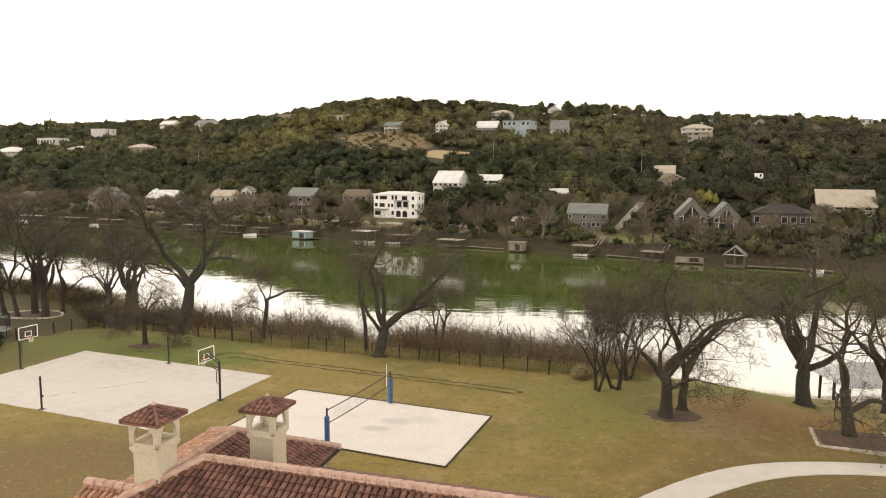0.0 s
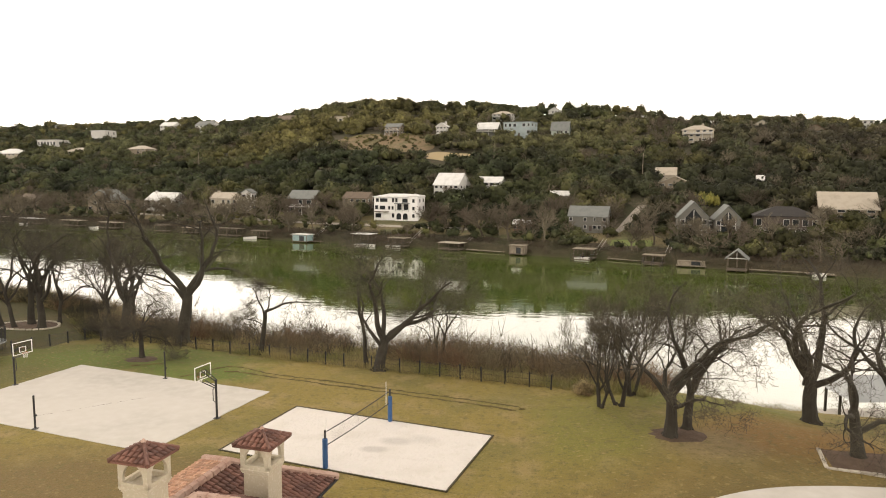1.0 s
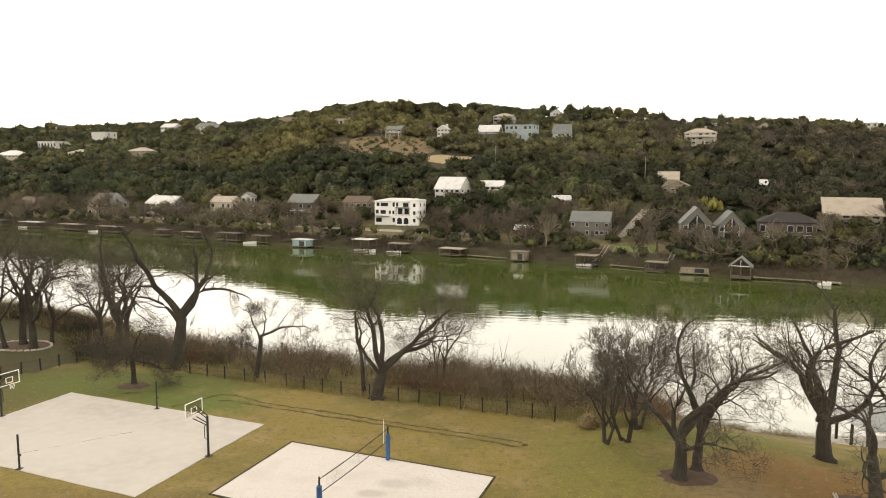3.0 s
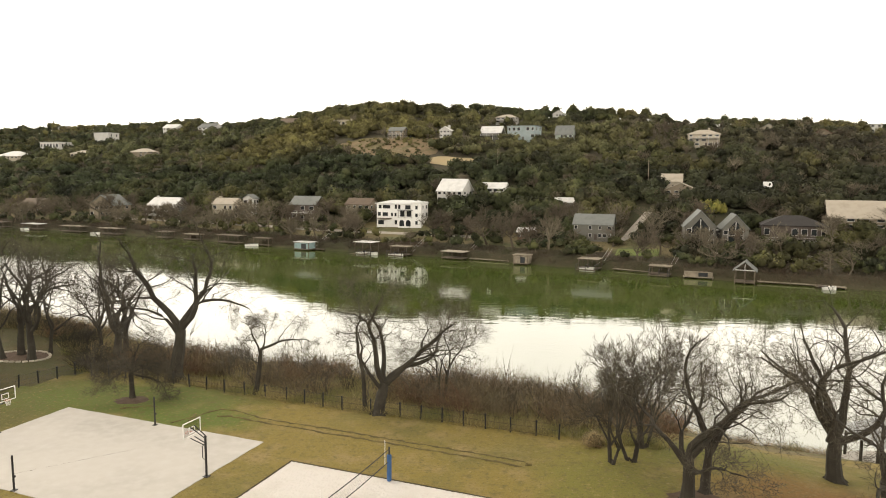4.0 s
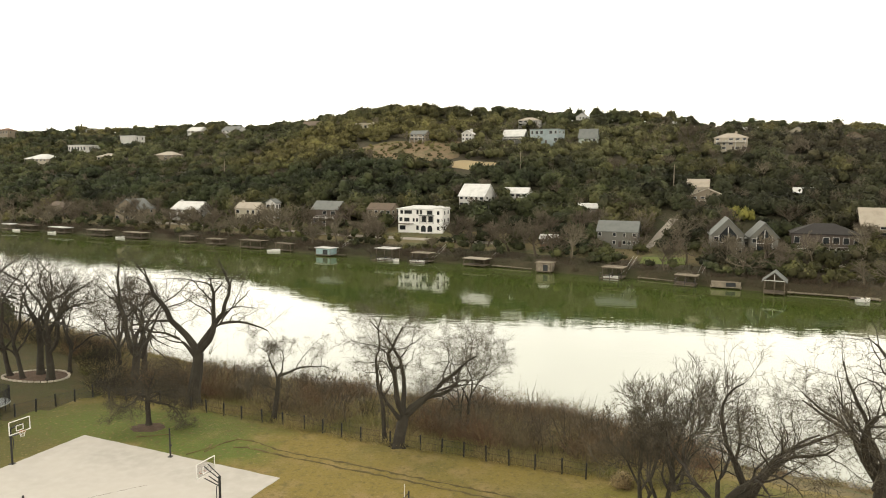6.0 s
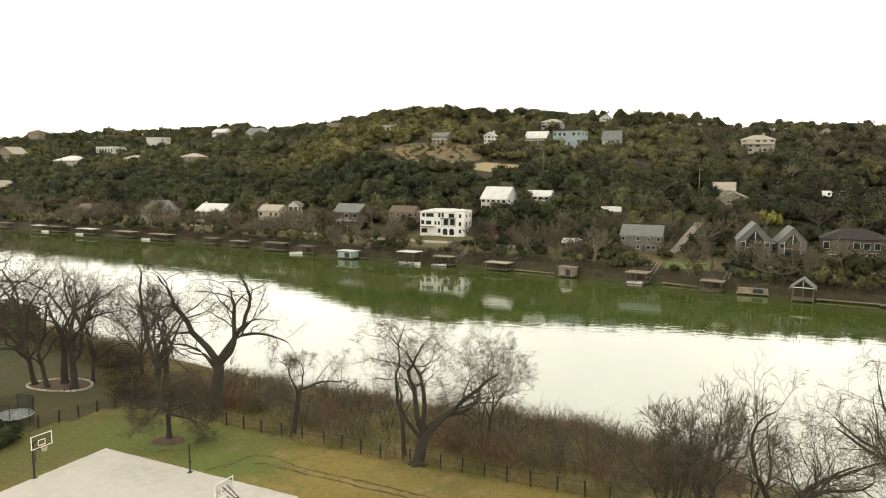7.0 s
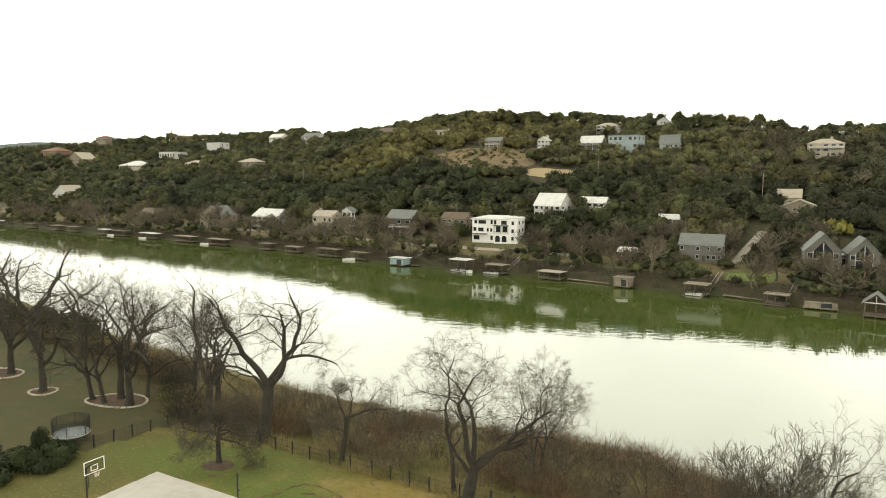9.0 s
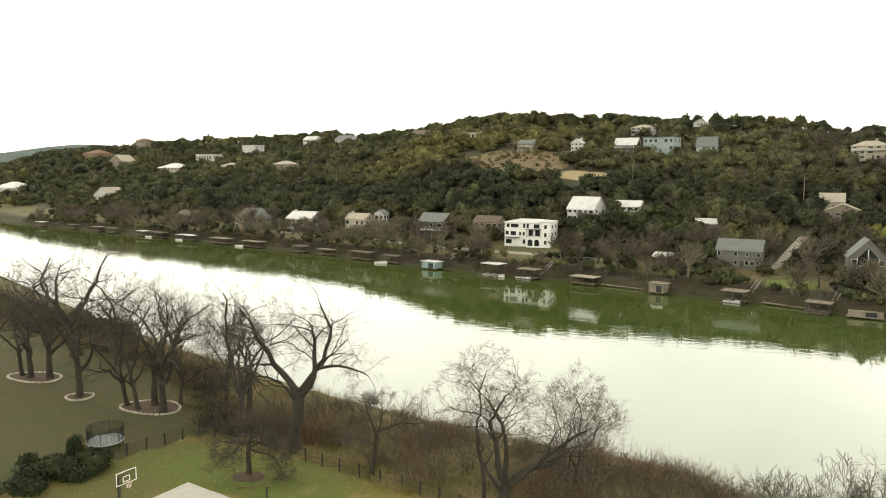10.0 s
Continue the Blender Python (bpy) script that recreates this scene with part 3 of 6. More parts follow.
for x, y, turn, s, src in ((-59.4, 75.9, 140, 0.95, tall), (-62.6, 74.9, 210, 1.05, lean), (-56.6, 77.2, 300, 0.85, lean), (-71.0, 75.7, 40, 1.0, tall), (-51.5, 79.5, 80, 0.9, lean),
                           (-81.6, 81.0, 100, 1.0, tall), (-86.0, 80.6, 250, 1.05, lean), (-84.2, 80.2, 10, 0.9, tall), (-88.0, 92.0, 190, 1.0, twin), (-72.0, 95.0, 60, 1.1, tree_b), (-60.0, 92.0, 330, 1.3, thin), (-100.0, 98.0, 0, 1.0, tall), (-97.0, 85.0, 60, 1.1, lean),
                           (-47.5, 78.5, 200, 0.9, tall), (-66.0, 86.0, 120, 1.0, lean), (-78.0, 90.0, 20, 1.0, tall)):
    plant(src, x, y, turn, s)

# ---- woods over the far hill ----
rng = np.random.default_rng(7)


def crown_template(cards, seed, squash=0.8, card=0.105, full=1.0, n=6):
    """One evergreen crown of unit radius: leaf clumps scattered over a few lobes round a dark core."""
    r = np.random.default_rng(seed)
    lobes = r.normal(0, 1, (n, 3))
    lobes = lobes / np.linalg.norm(lobes, axis=1)[:, None] * r.uniform(0.25, 0.62, (n, 1)) * (1, 1, 0.7)
    size = r.uniform(0.24, 0.52, n) * full
    which = r.integers(0, n, cards)
    d = r.normal(0, 1, (cards, 3))
    d[:, 2] = np.where(d[:, 2] < -0.4, -d[:, 2], d[:, 2])
    d /= np.linalg.norm(d, axis=1)[:, None]
    c = lobes[which] + d * size[which][:, None] * r.uniform(0.8, 1.22, (cards, 1))
    c[:, 2] *= squash
    u = np.cross(d, r.normal(0, 1, (cards, 3)))
    u /= np.linalg.norm(u, axis=1)[:, None]
    w = np.cross(d, u) + d * r.normal(0, 0.45, (cards, 1))
    s = r.uniform(0.6, 1.5, (cards, 1)) * card
    v = np.stack([c - u * s - w * s * 0.6, c + u * s - w * s * 0.5, c + w * s * 1.1 + d * s * 0.3], 1).reshape(-1, 3)
    f = np.arange(len(v)).reshape(-1, 3)
    g = (1 + 5 ** 0.5) / 2
    ico = np.array([(-1, g, 0), (1, g, 0), (-1, -g, 0), (1, -g, 0), (0, -1, g), (0, 1, g), (0, -1, -g), (0, 1, -g), (g, 0, -1), (g, 0, 1), (-g, 0, -1), (-g, 0, 1)]) / 1.9
    icf = np.array([(0, 11, 5), (0, 5, 1), (0, 1, 7), (0, 7, 10), (0, 10, 11), (1, 5, 9), (5, 11, 4), (11, 10, 2), (10, 7, 6), (7, 1, 8), (3, 9, 4), (3, 4, 2), (3, 2, 6), (3, 6, 8), (3, 8, 9), (4, 9, 5), (2, 4, 11), (6, 2, 10), (8, 6, 7), (9, 8, 1)])
    for k in range(n):
        f = np.concatenate([f, icf + len(v)])
        v = np.concatenate([v, (lobes[k] + ico * size[k] * 0.86 * r.uniform(0.8, 1.12, (12, 1))) * (1, 1, squash)])
    v[:, 2] += 0.6
    return v, f


def scatter(name, templates, spots, material, label, category):
    """One joined object of many plants: spots are (x, y, radius, height factor)."""
    vs, fs, o = [], [], 0
    zs = ground_z(spots[:, 0], spots[:, 1])
    turns = rng.uniform(0, 6.283, len(spots))
    for i, (x, y, r, hf) in enumerate(spots):
        v, f = templates[i % len(templates)]
        c, s = math.cos(turns[i]), math.sin(turns[i])
        p = np.empty_like(v)
        p[:, 0] = (v[:, 0] * c - v[:, 1] * s) * r + x
        p[:, 1] = (v[:, 0] * s + v[:, 1] * c) * r + y
        p[:, 2] = v[:, 2] * r * hf + zs[i]
        vs.append(p)
        fs.append(f + o)
        o += len(v)
    ob = new(name, tri_mesh(name, np.concatenate(vs), np.concatenate(fs), material))
    return tagged(ob, label, category, kind="stuff")


CLEAR = []  # (x, y, radius) kept free of trees


def spots_in(count, x0, x1, low, high, radius, thin_at=0.0):
    """Spots between the far shore and past the ridge; low and high: share of the way up."""
    x = rng.uniform(x0, x1, count)
    t = rng.uniform(low, high, count)
    y = far_shore(x) + 42 + t * (ridge_y(x) - far_shore(x) - 42)
    keep = np.ones(count, bool)
    for cx, cy, cr in CLEAR:
        keep &= np.hypot(x - cx, y - cy) > cr
    r = rng.uniform(*radius, count)
    return np.stack([x, y, r, rng.uniform(0.8, 1.25, count)], 1)[keep]


crowns = [crown_template(230, k, 0.8, 0.09, 1.14, 6) for k in range(8)]
simple = [crown_template(80, 30 + k, 0.8, 0.12, 1.3, 4) for k in range(6)]

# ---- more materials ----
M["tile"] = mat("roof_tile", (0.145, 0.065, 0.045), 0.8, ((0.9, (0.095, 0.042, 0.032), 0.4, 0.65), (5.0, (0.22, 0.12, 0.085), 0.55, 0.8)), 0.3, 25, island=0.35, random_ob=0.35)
# paler copy of the clay tile: sunlight on the west-side slopes put into colour
M["tile_sunlit"] = mat("roof_tile_sunlit", (0.34, 0.19, 0.115), 0.85, ((0.8, (0.26, 0.13, 0.08), 0.4, 0.65), (5.0, (0.5, 0.33, 0.23), 0.55, 0.8)), 0.3, 25, island=0.3)
M["mortar"] = mat("ridge_mortar", (0.44, 0.31, 0.25), 0.95, ((2.0, (0.34, 0.21, 0.16), 0.4, 0.7),), 0.4, 15)
M["stucco"] = mat("stucco", (0.44, 0.39, 0.29), 0.95, ((1.2, (0.43, 0.37, 0.27), 0.42, 0.7), (9.0, (0.54, 0.48, 0.38), 0.5, 0.8)), 0.35, 40)
M["blue"] = mat("blue_pad", (0.02, 0.075, 0.19), 0.6, ((2.0, (0.03, 0.10, 0.24), 0.4, 0.7),))
M["white"] = mat("white_paint", (0.74, 0.73, 0.70), 0.6, ((0.6, (0.66, 0.65, 0.62), 0.45, 0.75),))
M["rope"] = mat("dark_rope", (0.02, 0.022, 0.03), 0.9)
M["soil"] = mat("turned_soil", (0.05, 0.042, 0.02), 0.95, ((2.0, (0.08, 0.065, 0.03), 0.45, 0.7),), 0.6, 12)
M["trench"] = mat("trench_soil", (0.085, 0.068, 0.026), 0.95, ((1.0, (0.14, 0.11, 0.04), 0.42, 0.62),), 0.6, 12)
M["mulch"] = mat("mulch", (0.07, 0.042, 0.025), 0.95, ((1.5, (0.10, 0.065, 0.04), 0.4, 0.7),), 0.7, 15)
M["stone"] = mat("pale_stone", (0.42, 0.38, 0.31), 0.9, ((3.0, (0.33, 0.29, 0.23), 0.4, 0.7),), 0.4, 20, random_ob=0.2)
M["mesh_net"] = mat("black_net", (0.015, 0.015, 0.015), 0.9)
M["canvas"] = mat("trampoline_mat", (0.33, 0.36, 0.37), 0.7, ((1.0, (0.25, 0.28, 0.29), 0.4, 0.7),))
M["grey_roof"] = mat("grey_metal_roof", (0.36, 0.38, 0.38), 0.5, ((0.4, (0.28, 0.30, 0.30), 0.4, 0.7),), metal=0.2)

# ---- the tiled house ----
HX, HY, HT = -11.1, 21.5, radians(-9.8)


def hp(a, b, z):
    """A point of the tiled house: a along its ridge, b across, both from the ridge's end."""
    return Vector((HX + a * math.cos(HT) - b * math.sin(HT), HY + a * math.sin(HT) + b * math.cos(HT), z))


tiled_house = thing("tiled_house", HX, HY, 0, 0, "large stucco house with a red clay tile hip roof", "house")
inv = Matrix.Translation((-HX, -HY, 0))
S = 0.46
T_RIDGE, T_EAVE = 6.3, 2.9
deck, wall = Geo(), Geo()
TILES = []  # (mesh kind, matrix)
HALF = (T_RIDGE - T_EAVE) / S


def tile_mesh(name, material, r=0.125, ln=0.46):
    """One barrel tile, thicker at its lower end, pointing up the slope along y."""
    v = []
    for y, k, h in ((0, 1.0, 0.05), (ln, 0.82, 0.0)):
        for t in (0.05, 0.28, 0.5, 0.72, 0.95):
            v.append((-math.cos(t * math.pi) * r * k, y, h + math.sin(t * math.pi) * r * k * 0.75))
    f = [(i, i + 1, i + 6, i + 5) for i in range(4)] + [(0, 4, 3, 2, 1)]
    return mesh_of(name, v, f, material)


tile_dark, tile_light = tile_mesh("tile", M["tile"]), tile_mesh("tile", M["tile_sunlit"])


def roof_plane(poly, kind):
    """A sloping face with rows of barrel tiles; poly: places, the first two along the eave."""
    base = len(deck.v)
    deck.add([p - Vector((0, 0, 0.03)) for p in poly], [tuple(range(len(poly)))])
    o = poly[0]
    u = (poly[1] - poly[0]).normalized()
    nrm = u.cross(poly[2] - poly[0]).normalized()
    if nrm.z < 0:
        nrm = -nrm
    v = nrm.cross(u).normalized()
    if v.z < 0:
        v = -v
        u = -u
        o = poly[1]
    uv = [((p - o).dot(u), (p - o).dot(v)) for p in poly]
    a0, a1, b1 = min(q[0] for q in uv), max(q[0] for q in uv), max(q[1] for q in uv)
    if sum(uv[i][0] * uv[(i + 1) % len(uv)][1] - uv[(i + 1) % len(uv)][0] * uv[i][1] for i in range(len(uv))) < 0:
        uv = uv[::-1]
    rnd = random.Random(len(poly) + int(a1 * 100))
    rows, cols = int(b1 / 0.36) + 1, int((a1 - a0) / 0.27) + 1
    for i in range(rows):
        for j in range(cols):
            a, b = a0 + 0.14 + j * 0.27, i * 0.36
            inside = all((uv[k - 1][0] - uv[k][0]) * (b + 0.18 - uv[k][1]) - (uv[k - 1][1] - uv[k][1]) * (a - uv[k][0]) <= -0.02 for k in range(len(uv)))
            if inside:
                p = o + u * a + v * b + nrm * (0.02 + rnd.uniform(0, 0.012))
                m = Matrix(((u.x, v.x, nrm.x, p.x), (u.y, v.y, nrm.y, p.y), (u.z, v.z, nrm.z, p.z), (0, 0, 0, 1)))
                TILES.append((kind, m @ pose(0, 0, 0, 0, 0, rnd.uniform(-1.5, 1.5))))


def cap(points, name="ridge_cap", r=0.22):
    g = Geo()
    points = [p + Vector((0, 0, 0.07)) for p in points]
    pts = []
    for a, b in zip(points, points[1:]):
        n = max(2, int((b - a).length / 0.45))
        pts += [a.lerp(b, i / n) for i in range(n)]
    pts.append(points[-1])
    for a, b in zip(pts, pts[1:]):
        g = Geo()
        g.tube([a, b + (b - a) * 0.12], [r, r * 0.84], 7)
        part("ridge_tile", Geo_moved(g), M["mortar"], tiled_house, "pale mortared ridge tile")


def Geo_moved(g):
    h = Geo()
    h.v, h.f = [tuple(inv @ Vector(p)) for p in g.v], g.f
    return h


J, RE = hp(0, 0, T_RIDGE), hp(26, 0, T_RIDGE)
SW, SE = hp(-HALF, -HALF, T_EAVE), hp(26, -HALF, T_EAVE)
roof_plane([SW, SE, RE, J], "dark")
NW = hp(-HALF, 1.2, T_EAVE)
# "pale" slopes carry the tile colour with sunlight painted in
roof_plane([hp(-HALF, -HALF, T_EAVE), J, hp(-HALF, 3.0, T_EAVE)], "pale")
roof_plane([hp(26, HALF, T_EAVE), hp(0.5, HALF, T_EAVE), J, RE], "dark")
# north wing
WR, WE, WH = 5.5, 3.8, 3.75
K, K0 = hp(-1.72, 4.7, WR), hp(-1.72, -0.6, WR)
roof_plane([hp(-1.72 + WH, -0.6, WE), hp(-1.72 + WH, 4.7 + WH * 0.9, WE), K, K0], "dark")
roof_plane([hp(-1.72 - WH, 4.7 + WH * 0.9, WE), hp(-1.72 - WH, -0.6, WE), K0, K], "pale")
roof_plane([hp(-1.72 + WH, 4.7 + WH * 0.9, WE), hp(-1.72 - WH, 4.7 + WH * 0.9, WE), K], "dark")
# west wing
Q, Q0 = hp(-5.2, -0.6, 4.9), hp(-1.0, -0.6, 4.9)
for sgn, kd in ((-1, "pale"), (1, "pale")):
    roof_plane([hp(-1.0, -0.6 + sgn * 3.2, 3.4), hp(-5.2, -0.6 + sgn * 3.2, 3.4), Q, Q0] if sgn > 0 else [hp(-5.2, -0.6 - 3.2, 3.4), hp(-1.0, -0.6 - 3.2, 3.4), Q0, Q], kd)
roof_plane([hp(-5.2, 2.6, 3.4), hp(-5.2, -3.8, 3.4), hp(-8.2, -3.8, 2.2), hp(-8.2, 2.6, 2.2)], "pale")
cap([RE, J, hp(-1.6, -1.6, T_RIDGE - 1.6 * S)])
cap([hp(-1.6, -1.6, T_RIDGE - 1.6 * S), hp(-HALF, -HALF, T_EAVE)])
cap([K0, K])
cap([K, hp(-1.72 + WH, 4.7 + WH * 0.9, WE)])
cap([K, hp(-1.72 - WH, 4.7 + WH * 0.9, WE)])
cap([Q0, Q])
cap([Q, hp(-8.2, 2.6, 2.2)], r=0.15)
part("roof_deck", Geo_moved(deck), M["tile"], tiled_house, "clay-coloured roof underlay")
for a0, a1, b0, b1, h in ((-6.6, 26, -6.6, 6.6, 2.9), (-5.0, 1.5, 0, 7.6, 3.7), (-7.6, -1, -3.4, 2.2, 2.3)):
    c = hp((a0 + a1) / 2, (b0 + b1) / 2, -0.3)
    part("wall", Geo_moved(Geo().box(c.x, c.y, -0.3, a1 - a0, b1 - b0, h + 0.25, HT)), M["stucco"], tiled_house)
g = Geo()
c0, c1 = hp(-1.72 + WH + 0.05, -0.6, WE - 0.05), hp(-1.72 + WH + 0.05, 4.7 + WH * 0.9 + 0.05, WE - 0.05)
g.tube([c0, c1], [0.07, 0.07], 6)
part("gutter", Geo_moved(g), M["black"], tiled_house, "dark metal gutter")
g = Geo()
vp = hp(-1.15, -1.35, 5.2)
g.tube([vp, vp + Vector((0, 0, 0.75))], [0.07, 0.07], 8)
part("vent_pipe", Geo_moved(g), M["black"], tiled_house, "dark metal vent pipe")


def arch_face(g, w, h, thick, y, opening, spring):
    """An upright face with a round-headed opening, w wide and h high, standing at y."""
    n = 8
    arc = [(-opening / 2, 0.18)] + [(-opening / 2 * math.cos(math.pi * i / n), spring + opening / 2 * math.sin(math.pi * i / n)) for i in range(n + 1)] + [(opening / 2, 0.18)]
    out = [(-w / 2, 0.18)] + [(-w / 2, spring)] + [(-w / 2 + w * i / (n - 2), h) for i in range(n - 1)] + [(w / 2, spring), (w / 2, 0.18)]
    m = len(arc)
    v = [(x, y + s * thick / 2, z) for s in (-1, 1) for x, z in arc + out]
    k = 2 * m
    f = []
    for i in range(m - 1):
        f += [(i, i + 1, m + i + 1, m + i), (k + i + 1, k + i, k + m + i, k + m + i + 1), (i + 1, i, k + i, k + i + 1)]
    g.add(v, f)
    g.box(0, y, 0, w, thick, 0.18)
    g.box(0, y, h - 0.02, w, thick, 0.1)


def chimney(x, y, top, label):
    """A square stucco stack with an arched lantern and a small tiled pyramid roof."""
    root = thing("chimney", x, y, 3.0, -9.8, label, "chimney", "chimneys on the tiled roof")
    root.matrix_basis = root.matrix_basis @ Matrix.Diagonal((0.89, 0.89, 1, 1))
    z1 = top - 3.0 - 1.72
    part("shaft", Geo().bevelled(0, 0, 0, 1.28, 1.28, z1, 0.03), M["stucco"], root)
    col = Geo()
    for k, w in enumerate((1.36, 1.44, 1.5)):
        col.bevelled(0, 0, z1 + k * 0.07, w, w, 0.07, 0.015)
    part("collar", col, M["stucco"], root, "stepped stucco moulding")
    zl = z1 + 0.21
    for q in range(4):
        g = Geo()
        arch_face(g, 1.46, 0.98, 0.16, -0.65, 1.0, 0.4)
        m = pose(0, 0, zl, 0, 0, 90 * q)
        g.v = [tuple(m @ Vector(p)) for p in g.v]
        part("arch", g, M["stucco"], root, "pale stucco arch")
    zr = zl + 1.02
    d = Geo()
    e, ap = 0.98, 0.44
    d.add([(-e, -e, zr), (e, -e, zr), (e, e, zr), (-e, e, zr), (0, 0, zr + ap), (-e, -e, zr - 0.05), (e, -e, zr - 0.05), (e, e, zr - 0.05), (-e, e, zr - 0.05)],
          [(0, 1, 4), (1, 2, 4), (2, 3, 4), (3, 0, 4), (8, 7, 6, 5), (0, 5, 6, 1), (1, 6, 7, 2), (2, 7, 8, 3), (3, 8, 5, 0)])
    roof = part("roof", d, M["tile"], root, "small clay tile pyramid roof")
    slope = math.atan2(ap, e)
    for q in range(4):
        for i in range(4):
            half = e * (1 - i / 4.0) - 0.12
            count = max(1, int(2 * half / 0.25))
            for j in range(count):
                off = (j - (count - 1) / 2) * 0.25
                b = (i * 0.28)
                ob = new("tile", tile_dark)
                ob.parent = roof
                ob.matrix_basis = pose(0, 0, zr + 0.02, 0, 0, 90 * q) @ pose(off, -e + b * math.cos(slope), b * math.sin(slope), math.degrees(slope), 0, 0) @ Matrix.Diagonal((0.95, 0.7, 0.9, 1))
        h = Geo()
        h.tube([Vector((e, e, zr + 0.03)), Vector((0, 0, zr + ap + 0.05))], [0.1, 0.08], 6)
        m = pose(0, 0, 0, 0, 0, 90 * q)
        h.v = [tuple(m @ Vector(p)) for p in h.v]
        part("hip_cap", h, M["tile"], roof)
    part("finial", Geo().tube([(0, 0, zr + ap), (0, 0, zr + ap + 0.1), (0, 0, zr + ap + 0.2)], [0.13, 0.12, 0.04], 8), M["mortar"], root, "pale mortar finial")


chimney(-12.85, 20.95, 8.65, "beige stucco chimney with arched lantern and tiled cap")
chimney(-9.6, 24.35, 8.0, "beige stucco chimney with arches standing behind the ridge")


# ---- court gear ----
def hoop(x, y, turn, label):
    """A basketball goal: its backboard faces along local +x."""
    root = thing("basketball_hoop", x, y, 0.03, turn, label, "basketball hoop", "hoops on the court")
    part("pole", Geo().tube([(0, 0, 0), (0, 0, 3.05)], [0.085, 0.085], 10), M["black"], root)
    part("base_plate", Geo().bevelled(0, 0, 0, 0.42, 0.42, 0.04, 0.01), M["black"], root)
    for z0, z1 in ((2.4, 2.75), (2.95, 3.6)):
        part("arm", Geo().tube([(0, -0.12, z0), (1.15, -0.2, z1)], [0.04, 0.04], 6).tube([(0, 0.12, z0), (1.15, 0.2, z1)], [0.04, 0.04], 6), M["black"], root)
    part("crank", Geo().tube([(0.08, 0, 1.2), (0.3, 0, 1.35), (0.3, 0, 2.2), (0.05, 0, 2.45)], [0.03] * 4, 6), M["black"], root)
    board = part("backboard", Geo().box(1.2, 0, 2.9, 0.05, 1.8, 0.06).box(1.2, 0, 3.94, 0.05, 1.8, 0.06).box(1.2, -0.87, 2.96, 0.05, 0.06, 0.98).box(1.2, 0.87, 2.96, 0.05, 0.06, 0.98), M["white"], root, "white backboard frame")
    part("target", Geo().box(1.2, 0, 3.08, 0.055, 0.62, 0.05).box(1.2, 0, 3.5, 0.055, 0.62, 0.05).box(1.2, -0.29, 3.13, 0.055, 0.05, 0.37).box(1.2, 0.29, 3.13, 0.055, 0.05, 0.37), M["white"], board)
    part("pane", Geo().box(1.2, 0, 2.96, 0.02, 1.68, 0.98), M["pane"], board, "clear acrylic pane")
    ring = [(1.5 + 0.23 * math.cos(k * math.pi / 8), 0.23 * math.sin(k * math.pi / 8), 3.05) for k in range(17)]
    part("rim", Geo().tube(ring, [0.016] * 17, 5), M["rim"], root, "orange steel rim")
    net = Geo()
    for k in range(10):
        t = k * math.pi / 5
        net.tube([(1.5 + 0.23 * math.cos(t), 0.23 * math.sin(t), 3.04), (1.5 + 0.13 * math.cos(t + 0.5), 0.13 * math.sin(t + 0.5), 2.62)], [0.012, 0.012], 3)
    part("net", net, M["white"], root, "white cord net")


pane = bpy.data.materials.new("acrylic")
pane.use_nodes = True
pb = pane.node_tree.nodes["Principled BSDF"]
pb.inputs["Transmission Weight"].default_value, pb.inputs["Roughness"].default_value, pb.inputs["IOR"].default_value = 1.0, 0.05, 1.1
M["pane"] = pane
M["rim"] = mat("orange_steel", (0.45, 0.11, 0.03), 0.5, ((3.0, (0.35, 0.09, 0.03), 0.4, 0.7),))
hoop(-21.6, 45.95, 180 - 15.1, "black basketball hoop with clear backboard at the court's end")
hoop(-42.6, 51.6, -15.1, "black basketball hoop with white-framed backboard by the shrubs")

for x, y in ((-33.7, 42.25), (-30.55, 54.95)):
    root = thing("net_post", x, y, 0.03, 0, "black steel net post at the edge of the court", "net post", "net posts of the court")
    part("post", Geo().tube([(0, 0, 0), (0, 0, 2.5)], [0.07, 0.07], 10), M["black"], root)
    part("base_plate", Geo().bevelled(0, 0, 0, 0.36, 0.36, 0.05, 0.01), M["black"], root)
    part("winch", Geo().bevelled(0.1, 0, 0.95, 0.14, 0.1, 0.14, 0.02), M["black"], root)

V0, V1 = Vector((-10.95, 38.25, 0)), Vector((-8.4, 46.85, 0))
for p in (V0, V1):
    root = thing("volleyball_post", p.x, p.y, 0, 0, "volleyball post with blue padding in the sand", "volleyball post", "volleyball posts")
    part("post", Geo().tube([(0, 0, 0), (0, 0, 2.55)], [0.06, 0.06], 10), M["black"], root)
    part("pad", Geo().tube([(0, 0, 0.05), (0, 0, 0.1), (0, 0, 1.95), (0, 0, 2.0)], [0.14, 0.17, 0.17, 0.14], 12), M["blue"], root, "blue foam pad")
net = thing("volleyball_net", V0.x, V0.y, 0, 0, "thin volleyball net with dark tapes between the posts", "net")
dv = V1 - V0
for z, nm in ((2.40, "top_tape"), (1.50, "bottom_tape")):
    g = Geo()
    pts = [dv * t + Vector((0, 0, z - 0.08 * math.sin(math.pi * t))) for t in np.linspace(0.01, 0.99, 12)]
    g.tube(pts, [0.03] * 12, 4)
    part(nm, g, M["rope"], net)
g = Geo()
for k in range(1, 60):
    t = 0.08 + 0.84 * k / 60
    s = 0.08 * math.sin(math.pi * t)
    g.tube([dv * t + Vector((0, 0, 1.5 - s)), dv * t + Vector((0, 0, 2.4 - s))], [0.003, 0.003], 3)
part("netting", g, M["rope"], net, "fine black cords")
